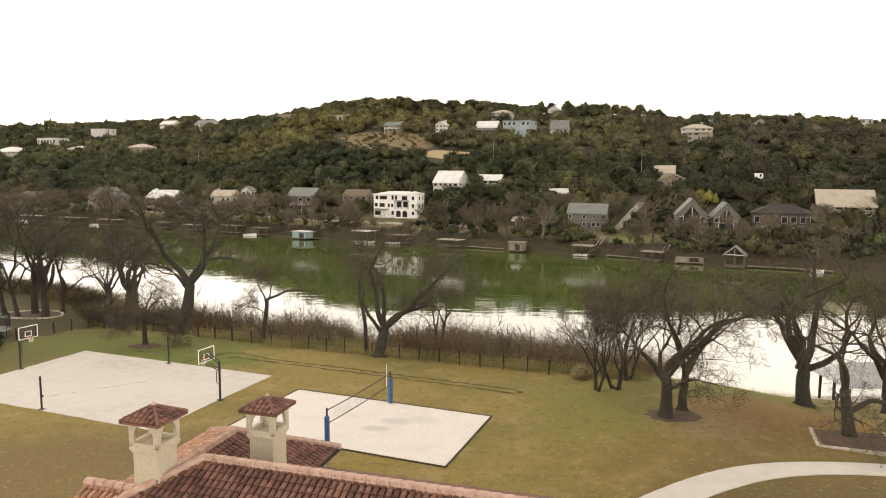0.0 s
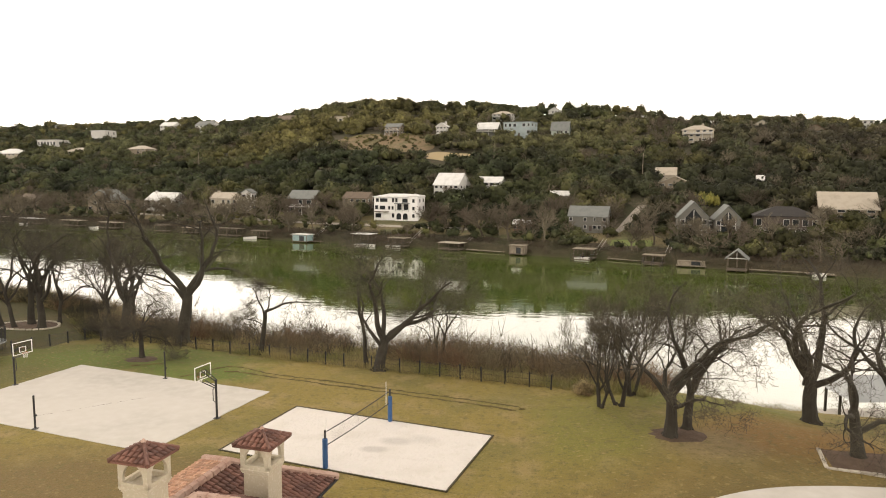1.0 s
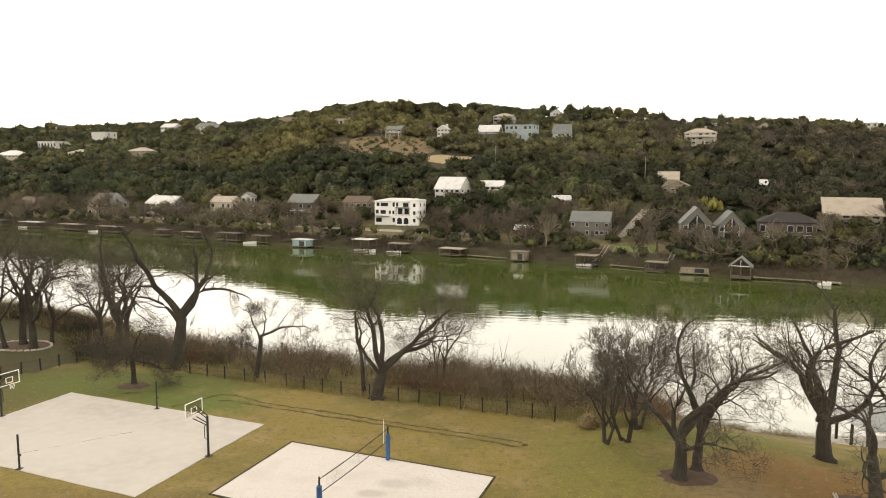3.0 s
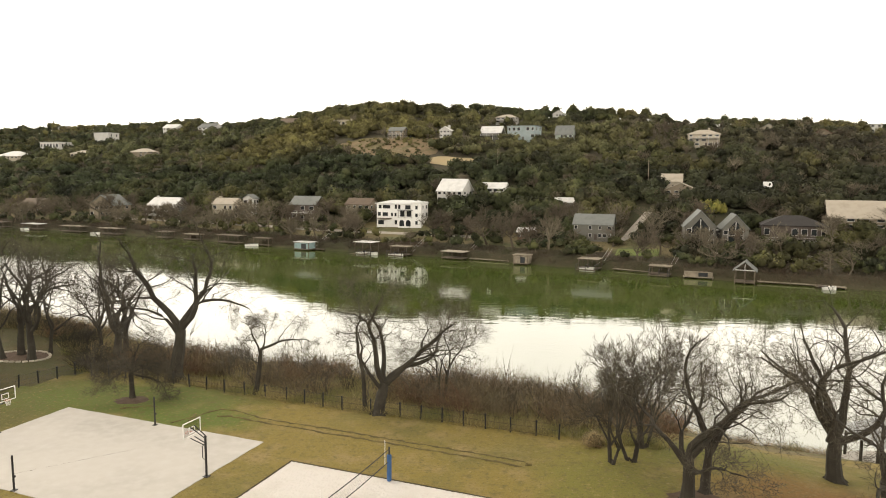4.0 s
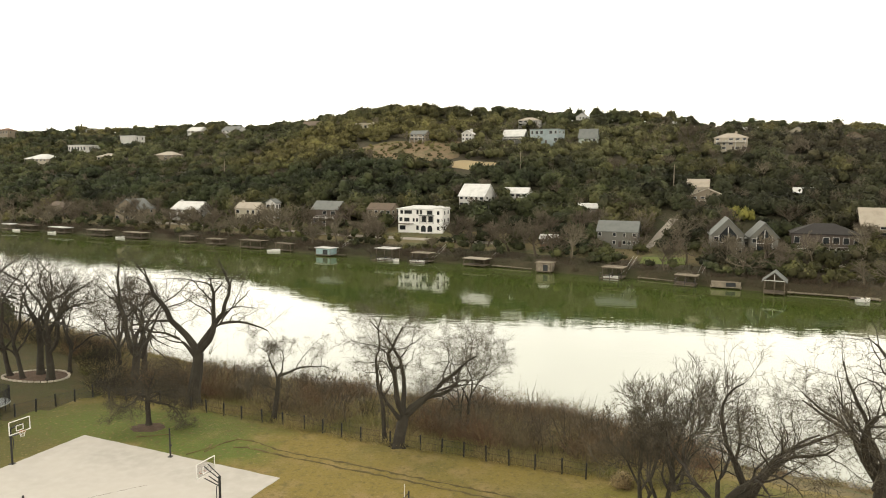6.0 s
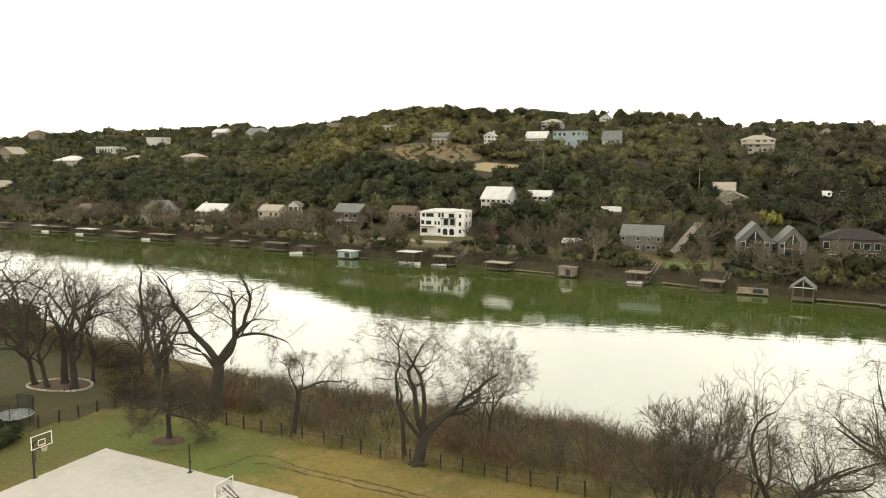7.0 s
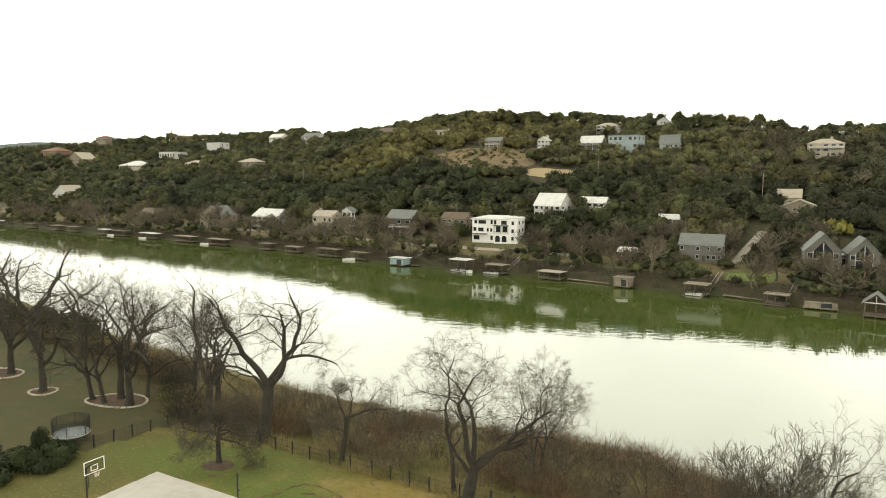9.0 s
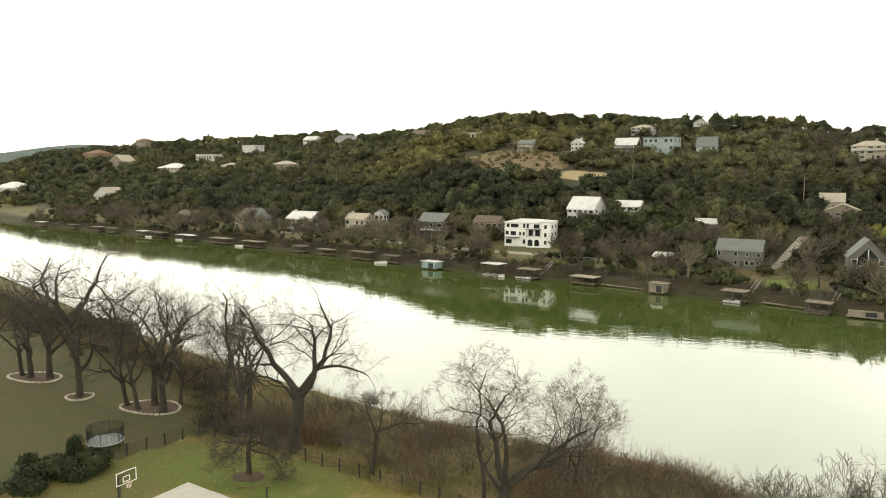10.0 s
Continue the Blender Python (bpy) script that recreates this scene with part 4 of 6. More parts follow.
for t in (0.02, 0.93):
    q = dv * t
    part("antenna", Geo().tube([q + Vector((0, 0, 1.5)), q + Vector((0, 0, 3.3))], [0.022, 0.018], 5), M["white"], net, "white net antenna")

# edging round the sand
g = Geo()
co, si = math.cos(AXIS), math.sin(AXIS)
for (ax, ay), (bx, by) in (((-1, -1), (1, -1)), ((1, -1), (1, 1)), ((1, 1), (-1, 1)), ((-1, 1), (-1, -1))):
    p = [(-9.72 + u * 8.2 * co - v * 4.67 * si, 42.62 + u * 8.2 * si + v * 4.67 * co) for u, v in ((ax, ay), (bx, by))]
    mx, my = (p[0][0] + p[1][0]) / 2, (p[0][1] + p[1][1]) / 2
    ln = math.hypot(p[1][0] - p[0][0], p[1][1] - p[0][1])
    g.box(mx, my, -0.1, ln + 0.12, 0.11, 0.17, math.atan2(p[1][1] - p[0][1], p[1][0] - p[0][0]))
tagged(part("court_edging", g, M["soil"]), "dark timber edging round the sand court", "edging", kind="structure")

# joint line in the basketball slab, and turned soil by the fence
g = Geo()
rnd = random.Random(4)
pts = [Vector((-35.6 + 6.2 * t + rnd.uniform(-0.06, 0.06), 44.6 + 5.3 * t + rnd.uniform(-0.06, 0.06), 0.035)) for t in np.linspace(0, 1, 30)]
g.tube(pts, [0.004 + 0.018 * rnd.random() for _ in pts], 4)
tagged(part("slab_crack", g, M["soil"]), "thin dark crack across the concrete slab", "crack", kind="structure")
for line_pts in (((-28.2, 56.4), (-27.6, 58.4), (-26.6, 59.6), (-25.2, 59.4), (-22, 57.7), (-15.5, 56.0), (-9.3, 54.3), (-3, 52.6), (1.2, 51.4), (1.6, 50.8), (1.0, 50.4)),
                 ((1.0, 50.4), (-3, 51.7), (-9.2, 53.4), (-15.5, 55.1), (-21.4, 56.7), (-25.0, 57.8), (-26.8, 57.6)), ((-29.4, 55.6), (-28.3, 57.2), (-28.6, 58.6)), ((-36, 58.4), (-33.6, 59.6), (-32.2, 59.3))):
    g = Geo()
    pts = []
    for (ax, ay), (bx, by) in zip(line_pts, line_pts[1:]):
        n = max(2, int(math.hypot(bx - ax, by - ay) / 0.5))
        pts += [(ax + (bx - ax) * i / n + rnd.uniform(-0.1, 0.1), ay + (by - ay) * i / n + rnd.uniform(-0.1, 0.1)) for i in range(n)]
    pts = [Vector((x, y, float(ground_z(x, y)) + 0.0)) for x, y in pts]
    g.tube(pts, [rnd.uniform(0.04, 0.12) for _ in pts], 6)
    tagged(part("turf_trench", g, M["trench"]), "narrow strip of turned dark soil in the lawn", "trench", "turned soil strips")

# concrete path
outer = [(2.0, 26.0), (4.6, 30.0), (7.5, 32.7), (11.5, 35.8), (15.2, 37.6), (19.4, 38.5), (23.4, 38.9), (30, 39.1), (40, 38.4)]
inner = [(4.0, 25.0), (6.5, 28.6), (9.2, 31.5), (12.6, 34.1), (16.0, 36.0), (19.6, 36.95), (23.4, 37.3), (30, 37.5), (40, 36.8)]


def rounded(pts):
    """The same line with its corners cut twice."""
    for _ in range(2):
        out = [pts[0]]
        for (ax, ay), (bx, by) in zip(pts, pts[1:]):
            out += [(ax * 0.75 + bx * 0.25, ay * 0.75 + by * 0.25), (ax * 0.25 + bx * 0.75, ay * 0.25 + by * 0.75)]
        pts = out + [pts[-1]]
    return pts


outer, inner = rounded(outer), rounded(inner)
g = Geo()
v = []
for a, b in zip(outer, inner):
    for x, y in (a, b):
        z = float(ground_z(x, y))
        v += [(x, y, z - 0.1), (x, y, z + 0.06)]
f = []
for i in range(len(outer) - 1):
    k = 4 * i
    f += [(k + 1, k + 3, k + 7, k + 5), (k, k + 1, k + 5, k + 4), (k + 3, k + 2, k + 6, k + 7)]
g.add(v, f)
tagged(part("path", g, M["concrete"]), "curving pale concrete garden path", "path", kind="structure")

# planting bed with timbers
bed = thing("planting_bed", 22.6, 42.3, 0.35, 0, "planting bed of dark mulch edged with pale stone", "planting bed")
corners = [(-1.4, 2.0), (-2.2, -1.2), (2.6, -2.2), (3.2, 1.6)]
for (ax, ay), (bx, by) in zip(corners, corners[1:]):
    ln = math.hypot(bx - ax, by - ay)
    n = int(ln / 0.6)
    for i in range(n):
        t = (i + 0.5) / n
        for lay in (0, 1):
            part("stone", Geo().bevelled(0, 0, 0, ln / n - 0.03, 0.24, 0.13, 0.02), M["stone"], bed).matrix_basis = pose(ax + (bx - ax) * t, ay + (by - ay) * t, -0.1 + 0.14 * lay, 0, 0, math.degrees(math.atan2(by - ay, bx - ax)))
part("mulch", Geo().add([(x, y, 0.05) for x, y in corners] + [(0.3, 0.2, 0.22)], [(0, 1, 4), (1, 2, 4), (2, 3, 4), (3, 0, 4)]), M["mulch"], bed, "dark bark mulch")

# mulch and stones at the foot of lawn trees
for x, y, r in ((12.4, 45.6, 1.9), (-36.3, 61.0, 1.6)):
    n = 22
    ring = [(x + r * (1 + 0.12 * math.sin(3 * k)) * math.cos(2 * math.pi * k / n), y + r * 0.8 * (1 + 0.1 * math.cos(5 * k)) * math.sin(2 * math.pi * k / n)) for k in range(n)]
    g = Geo().add([(a, b, float(ground_z(a, b)) + 0.012) for a, b in ring] + [(x, y, float(ground_z(x, y)) + 0.09)], [(k, (k + 1) % n, n) for k in range(n)])
    tagged(part("tree_mulch", g, M["mulch"]), "bare brown soil round a tree trunk on the lawn", "soil", kind="structure")


def stone_ring(cx, cy, rx, ry, label):
    """A low kerb of pale stones with soil inside."""
    z = float(ground_z(cx, cy))
    root = thing("tree_ring", cx, cy, z, 0, label, "stone ring", "stone rings round trees")
    n = int((rx + ry) * 5.2)
    for k in range(n):
        t = 2 * math.pi * k / n
        w = 1 + 0.06 * math.sin(3 * t + cx)
        part("stone", Geo().bevelled(0, 0, 0, 0.56, 0.26, 0.2, 0.03), M["stone"], root).matrix_basis = pose(rx * w * math.cos(t), ry * w * math.sin(t), -0.03, 0, 0, math.degrees(math.atan2(ry * math.cos(t), -rx * math.sin(t))))
    part("soil", Geo().add([(rx * 0.97 * math.cos(2 * math.pi * k / 20), ry * 0.97 * math.sin(2 * math.pi * k / 20), 0.04) for k in range(20)] + [(0, 0, 0.14)], [(k, (k + 1) % 20, 20) for k in range(20)]), M["mulch"], root, "brown soil")


stone_ring(-59.3, 75.2, 4.0, 2.4, "long oval ring of pale stones round several trunks")
stone_ring(-71.0, 75.7, 1.7, 1.5, "small round ring of pale stones round a trunk")
stone_ring(-83.8, 80.6, 4.2, 2.2, "wide ring of pale stones round two trunks")
stone_ring(-93.5, 78.0, 2.0, 1.6, "ring of pale stones on the far lawn")

# trampoline with an enclosure
tr = thing("trampoline", -54.6, 62.8, float(ground_z(-54.6, 62.8)), 0, "round trampoline with a black safety net", "trampoline")
circ = [(1.75 * math.cos(2 * math.pi * k / 24), 1.75 * math.sin(2 * math.pi * k / 24)) for k in range(25)]
part("frame", Geo().tube([(x, y, 0.75) for x, y in circ], [0.07] * 25, 6), M["grey_roof"], tr, "pale padded rim")
part("mat", Geo().add([(x * 0.95, y * 0.95, 0.74) for x, y in circ[:-1]], [tuple(range(24))]), M["canvas"], tr, "grey jumping mat")
for k in range(6):
    x, y = circ[k * 4]
    part("leg", Geo().tube([(x, y, 0), (x, y, 0.75)], [0.035, 0.035], 6), M["black"], tr)
    part("net_pole", Geo().tube([(x, y, 0.75), (x * 1.03, y * 1.03, 2.35)], [0.035, 0.035], 6), M["black"], tr)
g = Geo()
for k in range(120):
    t = 2 * math.pi * k / 120
    g.tube([(1.75 * math.cos(t), 1.75 * math.sin(t), 0.8), (1.78 * math.cos(t), 1.78 * math.sin(t), 2.3)], [0.012, 0.012], 3)
for z in np.linspace(0.9, 2.3, 14):
    g.tube([(x * 1.01, y * 1.01, z) for x, y in circ], [0.012] * 25, 3)
part("net", g, M["mesh_net"], tr, "black safety netting")


# ---- fence ----
def fence(points, label):
    z0 = float(ground_z(*points[0]))
    root = thing("fence", points[0][0], points[0][1], z0, 0, label, "fence", "fences along the lawn")
    rail = {0.15: [], 0.7: [], 1.2: []}
    rnd = random.Random(len(points))
    post = Geo().bevelled(0, 0, -0.3, 0.13, 0.13, 1.65, 0.02).mesh("post", M["black"])
    for (ax, ay), (bx, by) in zip(points, points[1:]):
        n = max(1, round(math.hypot(bx - ax, by - ay) / 2.35))
        for i in range(n):
            x, y = ax + (bx - ax) * i / n, ay + (by - ay) * i / n
            z = float(ground_z(x, y))
            ob = new("post", post)
            ob.parent = root
            ob.matrix_basis = pose(x - points[0][0], y - points[0][1], z - z0, rnd.uniform(-2, 2), rnd.uniform(-2, 2), 0)
            for h in rail:
                rail[h].append((x - points[0][0], y - points[0][1], z - z0 + h))
    for h, pts in rail.items():
        part("wire", Geo().tube(pts, [0.012] * len(pts), 4), M["black"], root, "thin dark fence wire")
    mesh = Geo()
    for a, b in zip(rail[0.15], rail[0.15][1:]):
        for k in range(14):
            t = k / 14
            q = Vector(a).lerp(Vector(b), t)
            mesh.tube([q, q + Vector((0, 0, 1.05))], [0.005, 0.005], 3)
    part("wire_mesh", mesh, M["black"], root, "fine dark wire mesh")


fence([(-47.9, 69.3), (-39.6, 68.6), (-33.2, 66.4), (-28.8, 65.0), (-21.7, 63.3), (-15.6, 61.0), (-9.9, 59.8), (-6, 58.9), (-2.1, 57.8), (2.2, 56.8), (5.9, 55.5)], "low black wire fence along the river brush")
fence([(-47.9, 69.3), (-50.8, 61.6), (-54.5, 52.0)], "low black wire fence between two lawns")

# ---- lakeside pavilion ----
pav = thing("boat_shelter", 36.5, 68.0, float(ground_z(36.5, 68.0)), 8, "open timber shelter with a grey metal roof on the bank", "shelter")
for sx in (-1, 1):
    for sy in (-1, 0, 1):
        part("post", Geo().bevelled(sx * 3.4, sy * 2.4, -0.5, 0.22, 0.22, 3.4, 0.02), M["bark"], pav)
g = Geo().add([(-4, -3, 2.8), (4, -3, 2.8), (4, 3, 2.8), (-4, 3, 2.8), (-2.6, 0, 4.6), (2.6, 0, 4.6)], [(0, 1, 5, 4), (1, 2, 5), (2, 3, 4, 5), (3, 0, 4), (3, 2, 1, 0)])
part("roof", g, M["grey_roof"], pav, "grey metal hip roof")
part("deck", Geo().bevelled(0, 0, -0.4, 8.2, 6.2, 0.45, 0.03), M["concrete"], pav, "pale concrete floor")


# ---- brush and shrubs ----
M["thicket"] = mat("thicket", (0.135, 0.098, 0.055), 0.95, ((0.15, (0.125, 0.070, 0.038), 0.45, 0.6), (0.1, (0.13, 0.11, 0.062), 0.5, 0.66)), island=0.45)
def brush_template(stems, seed, lean=0.35, sprigs=6, wide=0.013, foot=0.75):
    """A bush of bare stems, each a thin upright sliver with side sprigs."""
    r = np.random.default_rng(seed)
    v, f = [], []
    for _ in range(stems):
        a, rr = r.uniform(0, 6.283), foot * math.sqrt(r.random())
        p = np.array((math.cos(a) * rr, math.sin(a) * rr, -0.05))
        d = np.array((math.cos(a) * lean * r.random() + r.normal(0, 0.18), math.sin(a) * lean * r.random() + r.normal(0, 0.18), 1.0))
        h = r.uniform(0.5, 1.15)
        top = p + d * h
        side = np.cross(d, r.normal(0, 1, 3))
        side /= np.linalg.norm(side)
        o = len(v)
        v += [p - side * wide, p + side * wide, top]
        f.append((o, o + 1, o + 2))
        for _k in range(sprigs):
            q = p + d * h * r.uniform(0.35, 0.95)
            e = q + (d * 0.35 + r.normal(0, 0.75, 3)) * h * r.uniform(0.15, 0.42)
            o = len(v)
            v += [q - side * wide * 0.7, q + side * wide * 0.7, e]
            f.append((o, o + 1, o + 2))
    return np.array(v), np.array(f)


bushes = [brush_template(26, 50 + k, 1.3, 7, 0.014, 0.55) for k in range(6)]
dense = [brush_template(80, 150 + k, 1.7, 8, 0.009, 0.3) for k in range(4)]
saplings = [brush_template(9, 190 + k, 0.35, 10, 0.012, 0.3) for k in range(4)]
sparse = [brush_template(12, 170 + k, 0.9, 4, 0.03) for k in range(4)]
sp = []
xs = rng.uniform(-56, 14, 1700)
ts = rng.uniform(0.02, 1.0, 1700)
ys = bank_top(xs) + 1.2 + ts * (near_shore(xs) - bank_top(xs) - 1.5)
for x, y, t in zip(xs, ys, ts):
    if (x > 8 and t < 0.5) or noise.noise(Vector((x / 4.0, y / 4.0, 3.0))) < 0.08:
        continue
    sp.append((x, y, rng.uniform(0.8, 2.3) * (1 - 0.3 * t), rng.uniform(0.45, 1.3) * (1 - 0.3 * t)))
xs = rng.uniform(-160, -60, 900)
for x in xs:
    sp.append((x, float(bank_top(x)) + rng.uniform(-1, 16), rng.uniform(1.2, 2.2), rng.uniform(0.6, 1.2)))
xs = rng.uniform(8, 70, 420)
for x in xs:
    sp.append((x, float(near_shore(x)) - rng.uniform(0, 12), rng.uniform(0.6, 1.1), rng.uniform(0.4, 0.9)))
clumps = []
for _ in range(330):
    x = rng.uniform(-46, 16)
    t = rng.uniform(0.03, 0.85)
    y = float(bank_top(x) + 1.5 + t * (near_shore(x) - bank_top(x)))
    if noise.noise(Vector((x / 7.0, y / 7.0, 9.0))) > (0.12 if x < -8 else -0.15):
        clumps.append((x, y, rng.uniform(1.6, 2.9) * (1 - 0.25 * t), rng.uniform(0.9, 1.35)))
hedge = [(x, float(bank_top(x)) + 1.0 + rng.uniform(-1.2, 1.6), rng.uniform(1.0, 1.7), rng.uniform(0.8, 1.2)) for x in rng.uniform(-125, -61, 270)]
hedge += [(x, float(bank_top(x)) + rng.uniform(0.5, 6.0), rng.uniform(0.9, 1.8), rng.uniform(0.8, 1.3)) for x in rng.uniform(-61, -39, 110)]
M["hedge"] = mat("dark_hedge", (0.030, 0.025, 0.015), 0.95, ((0.3, (0.045, 0.040, 0.018), 0.45, 0.65),), island=0.4)
scatter("bank_hedge", dense, np.array(hedge), M["hedge"], "dark tangled hedge along the top of the bank", "hedge")
stems = []
for x in rng.uniform(-50, 10, 150):
    t = rng.uniform(0.05, 0.6)
    stems.append((x, float(bank_top(x) + 1.5 + t * (near_shore(x) - bank_top(x))), rng.uniform(2.2, 4.4), rng.uniform(0.8, 1.1)))
scatter("bank_saplings", saplings, np.array(stems), M["twig"], "slender bare saplings standing in the bank brush", "saplings")
scatter("bank_thicket", dense, np.array(clumps), M["thicket"], "tall dark leafless thicket on the river bank", "thicket")
scatter("bank_brush", bushes, np.array(sp), M["brush"], "tangled bare brown brush on the river bank", "brush")
grass_t = [brush_template(22, 80 + k, 0.8, 1, 0.022) for k in range(4)]
xs = rng.uniform(-60, 12, 2600)
sp = [(x, float(bank_top(x)) + 0.4 + (rng.random() ** 1.6) * 22, rng.uniform(0.6, 1.3), 0.8) for x in xs]
scatter("dry_grass", grass_t, np.array(sp), M["drygrass"], "pale dry grass on the river bank", "grass")
leafy = [crown_template(1300, 200 + k, 0.8, 0.06, 1.35, 7) for k in range(3)]


def shrub(x, y, r, hf, k, label, category="shrub"):
    v, f = leafy[k % 3]
    v = v * (r, r, r * hf)
    ob = new("shrub", tri_mesh("shrub", v, f, M["shrub"]))
    ob.matrix_basis = pose(x, y, float(ground_z(x, y)) - 0.25 * r, 0, 0, 70 * k)
    return tagged(ob, label, category, "dark shrubs by the court")


for k, (x, y, r, hf) in enumerate(((-51.4, 58.0, 2.0, 0.9), (-52.8, 59.2, 1.5, 1.0), (-53.0, 55.6, 2.1, 0.85), (-51.2, 56.0, 1.7, 0.8), (-54.5, 53.0, 2.2, 0.8), (-54.6, 58.8, 0.9, 2.3), (-57.0, 55.8, 1.0, 1.6), (-53.0, 52.6, 1.9, 0.8), (-56.5, 50.0, 2.2, 0.8), (-55.3, 56.2, 1.7, 0.8))):
    shrub(x, y, r, hf, k, "dense dark green juniper shrub beside the court" if hf < 1.2 else "upright dark conical evergreen beside the shrubs")
shrub(6.6, 55.2, 1.1, 0.9, 5, "rounded dark leafless bush at the fence's end").data.materials[0] = M["brush"]
for k, x in enumerate((-118, -108, -99, -92, -86, -128)):
    shrub(x, float(bank_top(x)) + 4, 3.2, 1.4, k, "large dark evergreen shrub along the river bank").data.materials[0] = M["foliage"]

# ---- far bank: houses ----
HOUSES = []
WALLS = {"white": (0.46, 0.45, 0.42), "cream": (0.36, 0.32, 0.25), "tan": (0.20, 0.165, 0.12), "grey": (0.135, 0.13, 0.112), "dark": (0.075, 0.058, 0.048), "blue": (0.26, 0.31, 0.31), "green": (0.27, 0.31, 0.27), "rust": (0.18, 0.11, 0.07)}
for k, c in list(WALLS.items()):
    M["wall_" + k] = mat("wall_" + k, c, 0.85, ((0.5, tuple(q * 0.82 for q in c), 0.45, 0.75), (4.0, tuple(min(q * 1.1, 0.8) for q in c), 0.5, 0.8)), 0.1, 8)
M["wall_bright"] = mat("bright_stucco", (0.74, 0.73, 0.70), 0.85, ((0.5, (0.66, 0.65, 0.62), 0.45, 0.75),), 0.1, 8)
ROOFS = {"white": (0.58, 0.58, 0.56), "grey": (0.155, 0.165, 0.155), "brown": (0.12, 0.09, 0.065), "dark": (0.028, 0.025, 0.023), "cream": (0.36, 0.32, 0.26), "rust": (0.17, 0.09, 0.06)}
for k, c in list(ROOFS.items()):
    M["roof_" + k] = mat("roof_" + k, c, 0.7, ((0.5, tuple(q * 0.8 for q in c), 0.45, 0.75),), 0.2, 6, spec=0.25)
M["glass"] = mat("dark_glass", (0.018, 0.02, 0.022), 0.12, ((0.3, (0.03, 0.034, 0.036), 0.4, 0.7),), spec=0.3)
M["trim"] = mat("white_trim", (0.50, 0.49, 0.46), 0.7, ((1.0, (0.42, 0.41, 0.38), 0.4, 0.7),))
M["timber"] = mat("weathered_timber", (0.125, 0.098, 0.070), 0.9, ((0.8, (0.08, 0.06, 0.045), 0.4, 0.7), (6.0, (0.17, 0.14, 0.10), 0.5, 0.8)), 0.3, 15)
M["pale_deck"] = mat("pale_decking", (0.255, 0.215, 0.16), 0.9, ((0.8, (0.16, 0.135, 0.10), 0.4, 0.65),), 0.3, 12)
M["teal"] = mat("teal_paint", (0.22, 0.31, 0.31), 0.7, ((0.7, (0.17, 0.25, 0.25), 0.4, 0.7),))


def window(root, x, y, z, w, h, side=False):
    """A framed window standing proud of a wall that faces -y (or +x)."""
    if side:
        fr = part("window", Geo().box(x, y, z, 0.12, w + 0.24, h + 0.24), M["trim"], root, "white framed window")
        part("pane", Geo().box(x + 0.05, y, z + 0.12, 0.08, w, h), M["glass"], fr, "dark glass")
    else:
        fr = part("window", Geo().box(x, y, z, w + 0.24, 0.12, h + 0.24), M["trim"], root, "white framed window")
        part("pane", Geo().box(x, y - 0.05, z + 0.12, w, 0.08, h), M["glass"], fr, "dark glass")
    return fr


def roof_geo(kind, w, d, h, rise, over=0.5):
    """A roof over a w by d plan at height h: two gable slabs, a hip or a flat slab."""
    g = Geo()
    a, b, t = w / 2 + over, d / 2 + over, 0.25
    if kind in ("gable_x", "gable_y"):
        half, run = (b, a) if kind == "gable_x" else (a, b)
        drop = rise * over / max(half - over, 0.5)
        for s in (-1, 1):
            low, top = (s * half, h - drop), (0.0, h + rise)
            ring = [(low[0], low[1]), (top[0], top[1]), (top[0], top[1] + t), (low[0], low[1] + t)]
            v = [(r, q, z) if kind == "gable_x" else (q, r, z) for r in (-run, run) for q, z in ring]
            g.add(v, [(0, 1, 2, 3), (7, 6, 5, 4), (0, 4, 5, 1), (1, 5, 6, 2), (2, 6, 7, 3), (3, 7, 4, 0)])
        return g
    low = [(-a, -b, h), (a, -b, h), (a, b, h), (-a, b, h)]
    if kind == "hip":
        k = max(a - b, 0.2)
        g.add(low + [(-k, 0, h + rise), (k, 0, h + rise)], [(0, 1, 5, 4), (1, 2, 5), (2, 3, 4, 5), (3, 0, 4)])
        g.add([(x, y, z - t) for x, y, z in low] + low, [(3, 2, 1, 0), (0, 1, 5, 4), (1, 2, 6, 5), (2, 3, 7, 6), (3, 0, 4, 7)])
        return g
    return g.box(0, 0, h, 2 * a, 2 * b, t)


